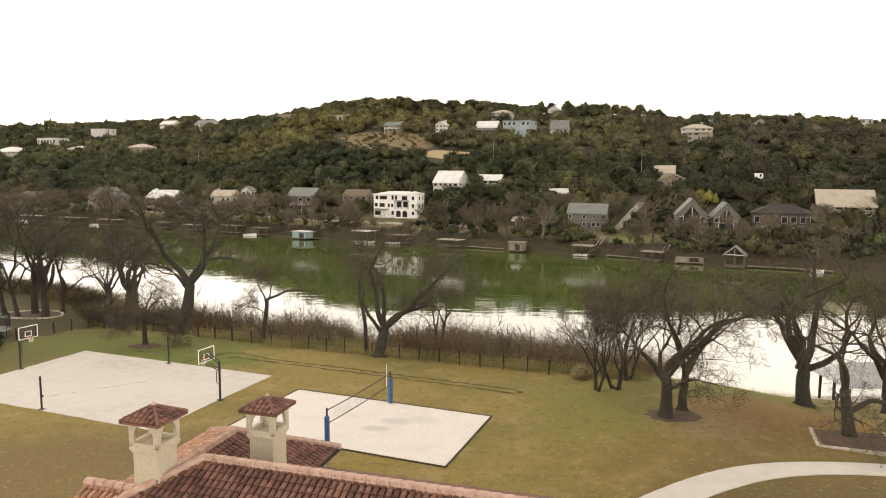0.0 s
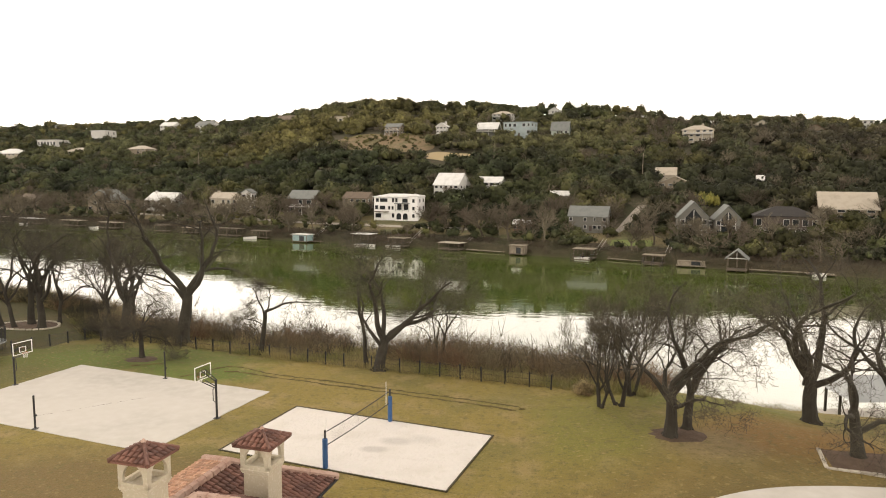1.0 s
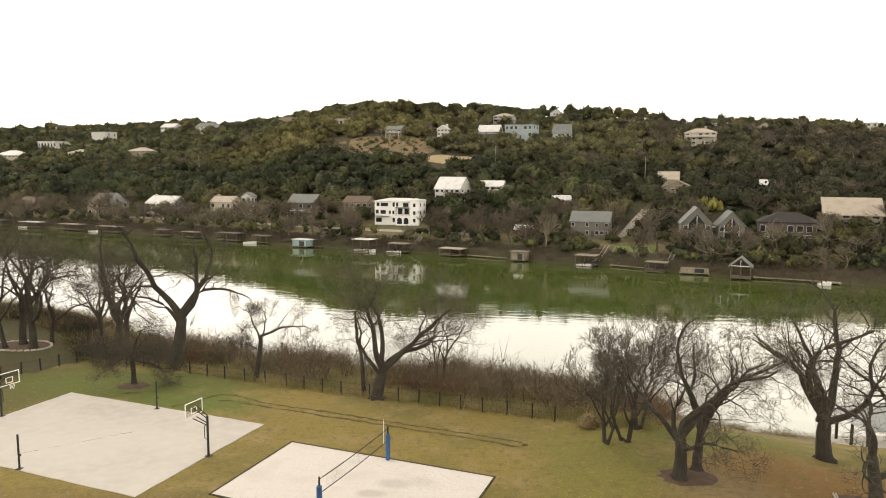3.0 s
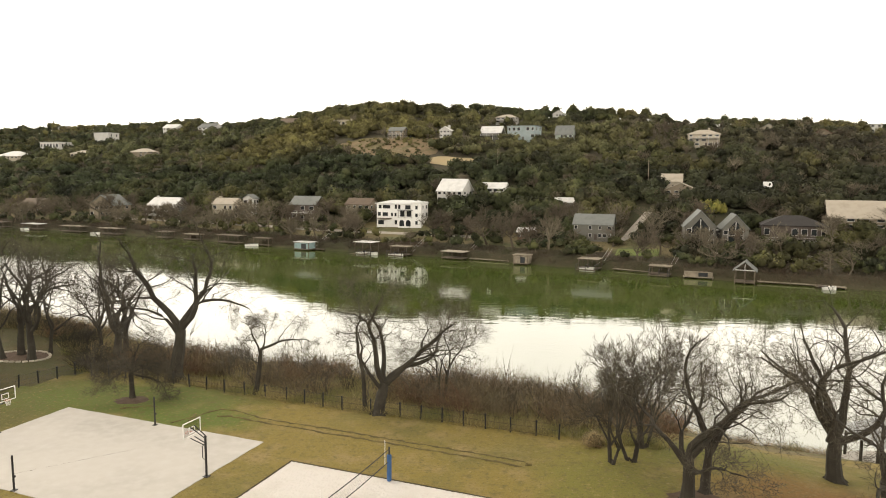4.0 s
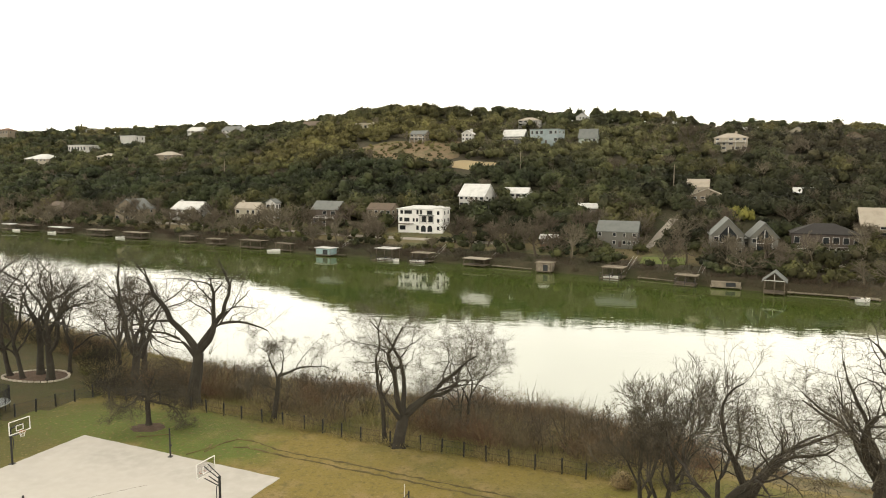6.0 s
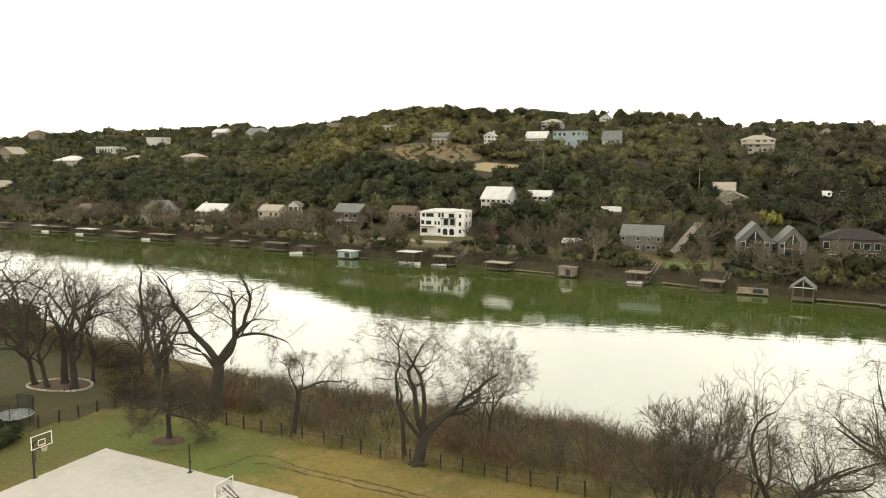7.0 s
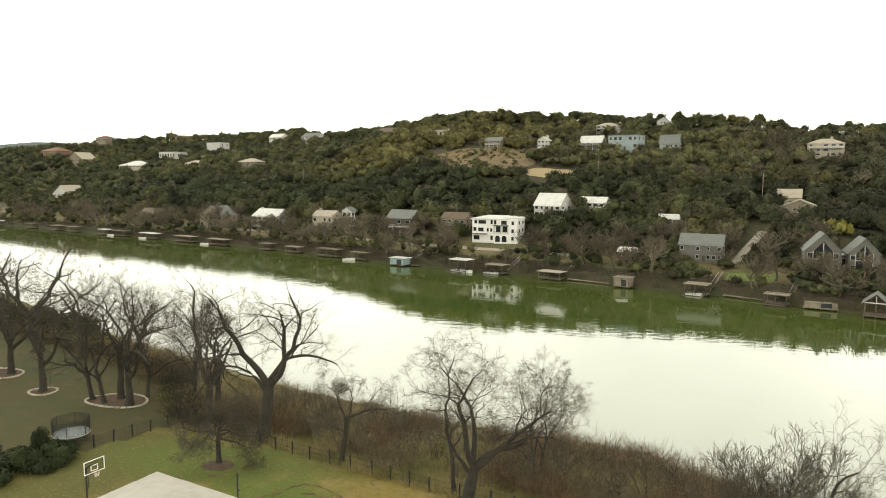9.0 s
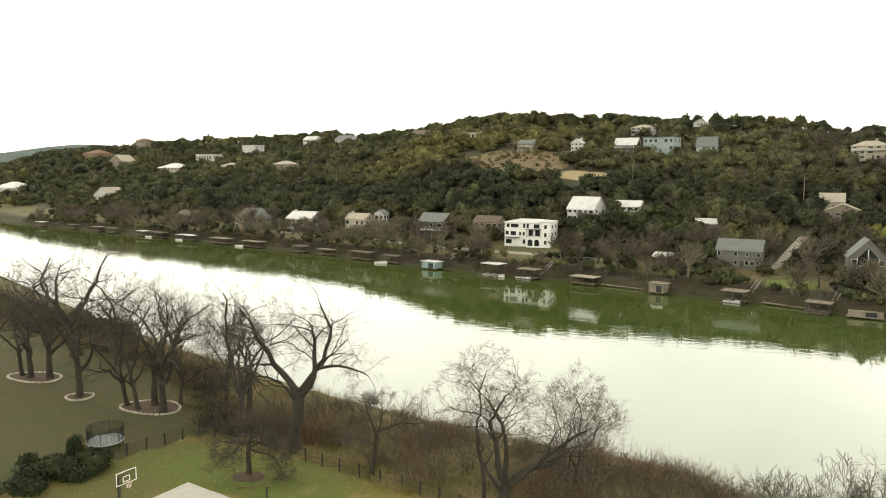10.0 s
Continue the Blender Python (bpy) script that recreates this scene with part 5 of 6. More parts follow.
def house(x, y, w, h, walls, roof, kind, label, depth=None, storeys=2, bays=4, turn=-14, rise=None, chimney_at=None, deck=False, z=None, sides=True):
    """A far house: walls, roof, framed windows in rows; h includes the roof."""
    depth = depth or w * 0.7
    rise = rise if rise is not None else {"flat": 0.2, "hip": min(w, depth) * 0.22}.get(kind, (depth if kind == "gable_x" else w) * 0.3)
    wh = max(h - rise, 2.4)
    z = float(ground_z(x, y)) if z is None else z
    root = thing("house", x, y, z, turn, label, "house", "houses across the river")
    part("wall", Geo().box(0, 0, -4, w, depth, wh + 4), M["wall_" + walls], root)
    if kind in ("gable_y", "gable_x"):
        a, b = w / 2, depth / 2
        if kind == "gable_y":
            tri = Geo().add([(-a, -b, wh - 0.01), (a, -b, wh - 0.01), (0, -b, wh + rise - 0.06), (-a, b, wh - 0.01), (a, b, wh - 0.01), (0, b, wh + rise - 0.06)], [(0, 1, 2), (4, 3, 5), (0, 2, 5, 3), (1, 4, 5, 2)])
        else:
            tri = Geo().add([(-a, -b, wh - 0.01), (-a, b, wh - 0.01), (-a, 0, wh + rise - 0.06), (a, -b, wh - 0.01), (a, b, wh - 0.01), (a, 0, wh + rise - 0.06)], [(1, 0, 2), (3, 4, 5), (0, 3, 5, 2), (4, 1, 2, 5)])
        part("gable", tri, M["wall_" + walls], root)
    part("roof", roof_geo(kind, w, depth, wh, rise), M["roof_" + roof], root)
    sh = wh / storeys
    wr = random.Random(int(x * 7 + y))
    for s in range(storeys):
        for b in range(bays):
            if wr.random() < 0.2:
                continue
            ww = min(w / bays * wr.choice((0.4, 0.55, 0.62)), 2.2)
            window(root, -w / 2 + w * (b + 0.5) / bays, -depth / 2 - 0.03, s * sh + sh * 0.32, ww, sh * 0.42)
        if sides:
            for b in range(2):
                window(root, w / 2 + 0.03, -depth / 4 + b * depth / 2, s * sh + sh * 0.35, 1.2, sh * 0.4, True)
    part("door", Geo().box(w * 0.08, -depth / 2 - 0.06, 0.05, 1.0, 0.1, 2.05), M["wall_dark"], root, "dark entrance door")
    if chimney_at is not None:
        part("chimney", Geo().bevelled(chimney_at * w / 2, 0, wh * 0.5, 1.3, 1.1, wh * 0.5 + rise + 1.0, 0.05), M["wall_" + walls], root)
    if deck:
        bal = part("balcony", Geo().box(0, -depth / 2 - 1.3, sh * (storeys - 1) - 0.2, w * 0.9, 2.5, 0.2), M["trim"], root, "pale timber balcony")
        for b in range(4):
            part("post", Geo().box(-w * 0.43 + w * 0.86 * b / 3, -depth / 2 - 2.4, -3, 0.2, 0.2, sh * (storeys - 1) + 3.8), M["trim"], bal)
        part("railing", Geo().box(0, -depth / 2 - 2.45, sh * (storeys - 1) + 0.85, w * 0.9, 0.08, 0.1).box(0, -depth / 2 - 2.45, sh * (storeys - 1) + 0.4, w * 0.9, 0.05, 0.06), M["trim"], bal)
    CLEAR.append((x, y, max(w, depth) * 0.5 + 2.0))
    HOUSES.append((x, y, w, depth))
    return root


# on the hill
house(-126.1, 487.9, 13.3, 6.2, "cream", "cream", "flat", "cream hilltop house with a square chimney", storeys=1, chimney_at=0.8)
house(-79.8, 447.5, 10.5, 6.7, "tan", "grey", "gable_x", "brown hillside house with a grey roof", deck=True)
house(-47.0, 436.2, 7.0, 9.0, "white", "white", "gable_y", "narrow white hillside house with tall windows", bays=3, storeys=3, chimney_at=0.6)
house(-18.0, 445.4, 13.6, 7.3, "grey", "white", "gable_x", "hillside house under a broad white metal roof", rise=4.0, deck=True)
house(2.2, 441.8, 18.2, 9.0, "blue", "grey", "flat", "pale blue-grey modern hillside house with a flat roof", bays=6, turn=-20)
house(26.9, 430.1, 10.6, 12.1, "green", "grey", "gable_x", "tall pale green hillside house with a steep roof", rise=5.0, bays=4, deck=True)
house(-9.6, 485.0, 14.0, 6.4, "white", "cream", "hip", "white hilltop house among trees", deck=True)
house(27.1, 506.2, 8.4, 7.4, "white", "grey", "gable_y", "white gabled hilltop house with a tower")
house(83.9, 489.1, 8.0, 4.8, "white", "white", "gable_x", "low hilltop house with a white roof", storeys=1)
house(101.6, 401.4, 16.7, 9.5, "cream", "cream", "hip", "large cream hillside house with balconies", storeys=3, bays=5, deck=True, chimney_at=0.3)
house(152.8, 452.6, 13.8, 6.9, "cream", "grey", "gable_y", "pale gabled house on the wooded hill", storeys=2)
house(180.5, 441.3, 11.8, 6.2, "tan", "rust", "gable_y", "house with a rust-brown roof on the hill")
house(219.4, 470.0, 14.2, 6.0, "white", "white", "flat", "long white house on the hill's end")
house(131.0, 470.0, 9.0, 5.6, "grey", "white", "gable_x", "small pale-roofed house on the hill", storeys=1)
house(-410.0, 647.4, 19.0, 11.4, "white", "white", "flat", "white cubic house on the wooded hill", bays=3)
house(-347.8, 663.4, 16.7, 9.9, "white", "white", "gable_x", "white house on the ridge among trees")
house(-297.9, 640.1, 19.2, 9.3, "white", "grey", "gable_x", "wide white house on the ridge")
house(-449.7, 628.0, 24.0, 7.6, "white", "white", "flat", "long low white house on the hill", storeys=1, bays=6)
house(-465.7, 593.6, 30.0, 7.5, "cream", "white", "hip", "low house with a white hip roof in the woods", storeys=1, bays=6)
house(-367.2, 546.7, 17.4, 6.5, "cream", "cream", "hip", "cream house with a pyramid roof in the woods", storeys=1)
house(-190.0, 560.0, 18.0, 7.0, "rust", "brown", "gable_x", "brown ridge house half hidden by trees")
house(-310.6, 543.1, 20.0, 7.0, "tan", "cream", "hip", "long tan house with a pale roof in the woods")
house(-552.4, 787.1, 15.0, 7.9, "cream", "grey", "gable_x", "grey-roofed house on the ridge")
house(-444.9, 481.8, 22.6, 5.0, "white", "cream", "gable_y", "pale ridge house with gables")
house(-688.6, 810.4, 20.1, 16.6, "tan", "rust", "hip", "tan house with a clay-red roof on the hill's end")
house(-596.0, 664.8, 25.7, 14.7, "tan", "cream", "gable_y", "tan stone house in the woods")
house(-657.7, 575.6, 40.2, 11.5, "white", "white", "hip", "white house low on the wooded slope")
house(-712.8, 749.9, 32.3, 14.5, "rust", "rust", "hip", "wide house with a clay-red roof in the woods", storeys=1)
# along the river
house(-192.5, 359.8, 18.2, 9.0, "white", "white", "gable_x", "white river house with a pale metal roof", bays=5, chimney_at=-0.8, deck=True)
house(-149.0, 338.6, 12.8, 10.8, "cream", "cream", "gable_x", "cream two-storey river house with a chimney", chimney_at=-0.7, bays=4)
house(-138.0, 341.5, 6.1, 10.5, "white", "grey", "gable_y", "narrow white gabled river house", bays=2)
house(-101.2, 321.5, 13.9, 11.5, "dark", "grey", "gable_x", "dark brown timber river house on stilts", bays=3, deck=True, rise=3.6)
house(-74.0, 318.0, 12.5, 8.2, "tan", "brown", "gable_x", "tan river house with a brown roof", bays=4)
house(-30.4, 325.4, 13.4, 10.7, "white", "white", "gable_x", "white hillside house with a broad white metal roof", rise=5.2, bays=5, storeys=2, depth=11, turn=-24)
house(-11.7, 331.8, 11.5, 4.4, "white", "white", "gable_x", "low house with a weathered white roof", storeys=1)
house(28.8, 266.4, 14.3, 9.2, "grey", "grey", "gable_x", "grey two-storey river house with rows of windows", bays=8, rise=3.4)
house(68.3, 302.4, 14.0, 6.2, "tan", "cream", "gable_y", "tan gabled house above the river", rise=3.0)
house(67.0, 315.0, 8.5, 6.8, "cream", "cream", "gable_x", "pale house behind a gabled house", rise=3.0)
house(94.2, 249.0, 20.0, 8.0, "dark", "dark", "hip", "dark river house with white porch columns", storeys=1, bays=7, deck=True)
house(117.4, 256.0, 18.0, 9.5, "tan", "cream", "gable_x", "river house under a large cream roof", rise=5.5)
house(127.7, 311.9, 12.0, 4.4, "white", "white", "hip", "low white-roofed house in the trees", storeys=1)
house(110.0, 312.0, 9.0, 4.0, "grey", "white", "gable_x", "small white-roofed house in the trees", storeys=1)
house(19.8, 304.1, 8.0, 3.4, "grey", "white", "gable_x", "low shed with a pale roof in the woods", storeys=1)
house(-227.3, 360.0, 17.5, 12.0, "tan", "grey", "gable_y", "grey-roofed gabled river house behind bare trees", bays=5)
house(3.0, 268.0, 6.0, 4.4, "rust", "white", "gable_x", "small boathouse with a white roof", storeys=1)
house(-290.0, 385.0, 16.0, 8.0, "tan", "brown", "gable_x", "brown river house behind bare trees")
for gx0, gw, gh, lab in ((62.1, 10.0, 12.5, "grey stone river house with a tall glazed gable"), (73.6, 8.4, 10.8, "grey gabled wing with tall windows")):
    hs = house(gx0, 246.0, gw, gh, "grey", "grey", "gable_y", lab, rise=gh * 0.42, bays=3, depth=11, turn=-8)
    tall = part("window", Geo().add([(-gw * 0.28, -5.62, 0.8), (gw * 0.28, -5.62, 0.8), (gw * 0.28, -5.62, gh * 0.55), (0, -5.62, gh * 0.82), (-gw * 0.28, -5.62, gh * 0.55)], [(0, 1, 2, 3, 4)]), M["glass"], hs, "tall dark gable glazing")
    for k in (-1, 0, 1):
        part("mullion", Geo().box(k * gw * 0.28, -5.66, 0.8, 0.25, 0.1, gh * (0.72 if k == 0 else 0.5)), M["trim"], tall)
    part("transom", Geo().box(0, -5.66, gh * 0.36, gw * 0.56, 0.1, 0.25), M["trim"], tall)
house(68.2, 249.0, 5.5, 5.0, "grey", "white", "flat", "low flat-roofed link between two gabled wings", storeys=1, bays=2, turn=-8)

# the big white house
bw = thing("house", -52.6, 306.5, -2.2, -8, "large white three-storey villa with balconies and arches", "house", "houses across the river")
part("wall", Geo().box(0, 0, -3, 20.5, 11, 13.0), M["wall_bright"], bw)
part("tower_wall", Geo().box(8.8, -1.2, -3, 4.0, 11.5, 13.6), M["wall_bright"], bw)
part("roof", roof_geo("hip", 20.5, 11, 10.0, 1.3, 0.7), M["roof_white"], bw)
part("roof", roof_geo("hip", 4.0, 5.0, 10.6, 0.9, 0.5), M["roof_white"], bw).matrix_basis = pose(8.8, -4.4, 0)
for x, z, w, h in ((-8.6, 7.6, 1.2, 1.5), (-5.6, 7.6, 3.4, 1.5), (-1.2, 7.5, 0.9, 1.8), (0.4, 7.5, 0.9, 1.8), (4.4, 7.4, 2.4, 1.7), (-9.0, 4.3, 1.3, 1.6), (-6.2, 4.2, 2.4, 1.6), (-3.0, 4.2, 0.8, 1.4), (-1.4, 4.2, 0.8, 1.4), (-1.2, 0.6, 1.0, 1.8), (-8.2, 0.5, 2.6, 1.8)):
    window(bw, x, -5.55, z, w, h)
for z in (0.8, 4.1, 7.5):
    window(bw, 8.8, -7.0, z, 1.0, 1.5)
    for y in (-4.0, 1.5):
        window(bw, 10.85, y, z, 1.2, 1.5, True)
for x in (2.0, 5.0):
    rec = part("loggia_opening", Geo().box(x, -5.6, 4.2, 2.3, 0.14, 2.6), M["glass"], bw, "dark recessed balcony door")
    n = 8
    arc = [(x - 1.1, 0)] + [(x - 1.1 * math.cos(math.pi * k / n), 1.7 + 1.1 * math.sin(math.pi * k / n)) for k in range(n + 1)] + [(x + 1.1, 0)]
    part("arch", Geo().add([(a, -7.04, b) for a, b in arc], [tuple(range(len(arc)))]), M["glass"], bw, "dark arched doorway")
part("porch", Geo().box(3.5, -6.2, -3, 6.6, 1.6, 6.6), M["wall_bright"], bw, "white ground floor porch")
por = part("porch_roof", Geo().box(3.5, -6.4, 7.0, 7.2, 2.4, 0.3), M["roof_grey"], bw, "grey balcony roof")
for x in (0.4, 3.5, 6.6):
    part("column", Geo().tube([(x, -7.1, 3.6), (x, -7.1, 7.0)], [0.24, 0.22], 10), M["trim"], bw)
part("railing", Geo().box(3.5, -7.15, 4.5, 6.4, 0.07, 0.1).box(3.5, -7.15, 4.0, 6.4, 0.05, 0.06), M["black"], bw, "dark balcony railing")
part("awning", Geo().box(-6.5, -6.4, 3.2, 7.0, 1.7, 0.22), M["roof_brown"], bw, "brown lower roof")
CLEAR.append((-54.5, 306.5, 15))
CLEAR.append((-52, 292, 18))


# ---- far bank: docks and boats ----
def boat(x, y, turn, label, ln=6.0):
    y = min(y, float(far_shore(x)) - 4.0)
    root = thing("boat", x, y, WATER - 0.1, turn, label, "boat", "boats at the docks")
    n = 9
    v, f = [], []
    for i in range(n):
        t = i / (n - 1)
        w = 1.1 * math.sqrt(max(1 - (max(t - 0.35, 0) / 0.66) ** 2, 0.0)) + 0.02
        px = -ln / 2 + ln * t
        v += [(px, -w * 0.55, 0.0), (px, -w, 0.85 + 0.25 * t), (px, w, 0.85 + 0.25 * t), (px, w * 0.55, 0.0)]
    for i in range(n - 1):
        k = 4 * i
        f += [(k + j, k + 4 + j, k + 5 + j, k + 1 + j) for j in range(3)] + [(k + 3, k + 7, k + 4, k)]
    f.append((0, 1, 2, 3))
    part("hull", Geo().add(v, f), M["white"], root)
    part("windscreen", Geo().box(0.3, 0, 0.95, 0.1, 1.5, 0.5), M["glass"], root, "dark windscreen")
    part("seat", Geo().bevelled(-1.2, 0, 0.7, 1.0, 1.4, 0.5, 0.08), M["wall_grey"], root)
    part("cover", Geo().bevelled(-2.2, 0, 0.85, 1.2, 1.7, 0.25, 0.08), M["wall_dark"], root, "dark engine cover")
    return root


def dock(x, y, w, d, turn=-22, roof="flat", h=3.0, deck_mat="timber", roof_mat="pale_deck", label="", ramp=False, upper=False, walls=None, lift=False):
    y = min(y, float(far_shore(x)) - d / 2 + 1.2)
    root = thing("boat_dock", x, y, WATER, turn, label, "dock", "docks on the far bank")
    dk = part("deck", Geo().box(0, 0, 0.45, w, d, 0.2), M[deck_mat], root)
    nb = max(3, int(w / 1.2))
    for k in range(nb):
        part("board", Geo().box(-w / 2 + w * (k + 0.5) / nb, -d / 2 - 0.04, 0.4, w / nb - 0.06, 0.08, 0.3), M[deck_mat], dk)
    for sx in (-1, 0, 1):
        for sy in (-1, 1):
            part("piling", Geo().tube([(sx * w * 0.46, sy * d * 0.44, -2.5), (sx * w * 0.46, sy * d * 0.44, h if roof else 1.2)], [0.13, 0.12], 7), M["timber"], root)
    if roof == "flat":
        part("roof", Geo().box(0, 0, h, w + 0.4, d + 0.4, 0.14), M[roof_mat], root, "flat dock roof")
        part("roof_beam", Geo().box(0, -d * 0.44, h - 0.22, w, 0.16, 0.22).box(0, d * 0.44, h - 0.22, w, 0.16, 0.22), M["timber"], root)
        part("brace", Geo().tube([(-w * 0.46, -d * 0.44, h - 1.0), (-w * 0.36, -d * 0.44, h - 0.1)], [0.07, 0.07], 5).tube([(w * 0.46, -d * 0.44, h - 1.0), (w * 0.36, -d * 0.44, h - 0.1)], [0.07, 0.07], 5), M["timber"], root)
    elif roof == "gable":
        part("roof", roof_geo("gable_y", w, d, h, w * 0.42, 0.5), M["roof_grey"], root, "steep grey gable roof")
        part("truss", Geo().box(0, -d / 2 - 0.3, h, w, 0.15, 0.25).box(0, -d / 2 - 0.3, h, 0.15, 0.15, w * 0.34), M["trim"], root, "pale gable timbers")
    if upper:
        for s in (-1, 1):
            part("railing", Geo().box(0, s * d / 2, h + 1.0, w, 0.08, 0.1).box(0, s * d / 2, h + 0.6, w, 0.05, 0.06), M["timber"], root)
    if lift:
        for sx in (-0.42, 0.05, 0.48):
            for sy in (-0.5, -1.15):
                part("lift_post", Geo().tube([(sx * w, sy * d, -2.0), (sx * w, sy * d, 2.3)], [0.09, 0.09], 6), M["black"], root)
            part("lift_beam", Geo().tube([(sx * w, -0.5 * d, 2.2), (sx * w, -1.15 * d, 2.2)], [0.08, 0.08], 5), M["black"], root)
            part("lift_brace", Geo().tube([(sx * w, -0.5 * d, 0.4), (sx * w, -1.15 * d, 2.1)], [0.06, 0.06], 5), M["black"], root)
        part("bunk", Geo().box(0, -0.82 * d, 0.3, w * 0.95, 0.25, 0.2).box(0, -1.02 * d, 0.3, w * 0.95, 0.25, 0.2), M["timber"], root)
    if walls:
        part("wall", Geo().box(0, 0, 0.6, w * 0.92, d * 0.9, h - 0.6), M[walls], root, "boarded boathouse wall")
        part("door", Geo().box(w * 0.15, -d * 0.46, 0.7, w * 0.3, 0.1, h * 0.62), M["glass"], root, "dark doorway")
    if ramp:
        part("ramp", Geo().add([(w * 0.3, d / 2, 0.6), (w * 0.3 + 1.2, d / 2, 0.6), (w * 0.45 + 1.2, d / 2 + 9, 5.2), (w * 0.45, d / 2 + 9, 5.2), (w * 0.3, d / 2, 0.4), (w * 0.3 + 1.2, d / 2, 0.4), (w * 0.45 + 1.2, d / 2 + 9, 5.0), (w * 0.45, d / 2 + 9, 5.0)], [(0, 1, 2, 3), (7, 6, 5, 4), (0, 4, 5, 1), (1, 5, 6, 2), (3, 7, 4, 0)]), M["timber"], root, "sloping timber gangway")
        for s in (0, 1.2):
            part("handrail", Geo().tube([(w * 0.3 + s, d / 2, 1.5), (w * 0.45 + s, d / 2 + 9, 6.1)], [0.06, 0.06], 5), M["trim"], root)
    return root


dock(-86.5, 277.5, 8.0, 5.0, walls="teal", h=3.2, roof_mat="roof_white", label="teal boathouse box with a flat white roof", ramp=True)
dock(-80.5, 274.0, 6.0, 2.5, roof=None, label="low timber jetty beside a boathouse")
dock(-58.8, 268.3, 8.0, 6.0, h=4.6, roof_mat="roof_white", label="boat lift under a pale canopy", upper=True, lift=True)
boat(-59.5, 267.0, -20, "white motor boat on a lift")
boat(-56.0, 266.2, -20, "small white boat beside a lift", 5.0)
dock(-44.3, 262.0, 7.5, 5.0, h=3.6, label="two-level timber dock with a gangway", upper=True, ramp=True, lift=True)
boat(-46.0, 258.5, -20, "white boat moored at a timber dock")
dock(-23.1, 256.6, 9.0, 5.5, h=2.8, roof_mat="roof_cream", label="open boat dock with a flat pale roof", ramp=True)
dock(-10.2, 251.0, 15.6, 1.4, roof=None, label="long narrow pale pier along the bank", deck_mat="pale_deck")
dock(1.6, 242.2, 5.6, 4.6, h=3.4, walls="pale_deck", label="square timber boathouse with a flat deck roof", upper=True)
dock(23.8, 234.6, 6.8, 5.5, h=3.6, label="boat lift with a two-level timber deck", upper=True, ramp=True, lift=True)
boat(22.8, 231.5, -25, "white boat hanging in a lift", 5.0)
dock(36.8, 233.0, 12.3, 1.3, roof=None, label="narrow pale pier on the bank", deck_mat="pale_deck", turn=-28)
dock(44.6, 226.0, 6.4, 4.5, h=3.0, label="timber dock with a steep gangway", upper=True, ramp=True, lift=True)
dock(54.8, 222.0, 8.8, 2.6, roof=None, label="wide pale bulkhead deck on the bank", deck_mat="pale_deck", walls="pale_deck", h=2.0, turn=-12)
dock(66.3, 217.5, 5.6, 6.0, roof="gable", h=4.0, label="open boathouse with a steep gable roof", turn=-20)
dock(78.3, 213.5, 17.3, 1.6, roof=None, label="long pale bulkhead pier", deck_mat="pale_deck", turn=-18)
dock(87.5, 210.0, 7.6, 3.4, roof=None, label="low pale dock with a jet ski ramp", deck_mat="pale_deck", turn=-15)
boat(86.0, 207.5, -10, "small white watercraft beside a low dock", 3.4)
dock(-126.1, 289.3, 13.0, 4.5, h=3.6, roof_mat="timber", label="brown covered timber dock")
dock(-108.5, 285.0, 9.0, 3.0, h=3.4, roof_mat="timber", label="dark covered dock under bare trees")
boat(-113.0, 282.8, 10, "small white boat moored under a tree", 5.5)
dock(-148.8, 299.5, 9.5, 4.0, h=2.8, label="small timber dock with a pale roof")
for x, w, rm in ((-166, 8, "timber"), (-201, 15, "pale_deck"), (-228, 16, "pale_deck"), (-258, 15, "roof_white"), (-285, 14, "timber"), (-301, 9, "roof_white"), (-334, 12, "timber"), (-352, 10, "pale_deck"), (-382, 10, "timber"), (-425, 10, "roof_white")):
    dock(x, float(far_shore(x)) + 0.5, w, 5.0, h=3.2, roof_mat=rm, label="covered boat dock with a %s roof" % ("dark timber" if rm == "timber" else "pale flat"), upper=rm == "timber")
for x in (-210, -292, -262):
    boat(x, float(far_shore(x)) - 3.5, -20, "white motor boat beside a covered dock")

# road along the bench, drive, terraces
M["road"] = mat("pale_road", (0.36, 0.33, 0.28), 0.9, ((0.3, (0.29, 0.26, 0.22), 0.4, 0.7),), 0.2, 5)


def strip(name, pts, width, label, category, material, lift=0.12):
    g = Geo()
    v, f = [], []
    for i, (x, y) in enumerate(pts):
        x0, y0 = pts[max(i - 1, 0)]
        x1, y1 = pts[min(i + 1, len(pts) - 1)]
        ln = math.hypot(x1 - x0, y1 - y0)
        nx, ny = -(y1 - y0) / ln * width / 2, (x1 - x0) / ln * width / 2
        for s in (-1, 1):
            a, b = x + nx * s, y + ny * s
            v.append((a, b, float(ground_z(a, b)) + lift))
    f = [(2 * i, 2 * i + 2, 2 * i + 3, 2 * i + 1) for i in range(len(pts) - 1)]
    v2 = [(x, y, z - 0.4) for x, y, z in v]
    m = len(v)
    f += [(2 * i, m + 2 * i, m + 2 * i + 2, 2 * i + 2) for i in range(len(pts) - 1)]
    g.add(v + v2, f)
    return tagged(part(name, g, material), label, category, kind="structure")


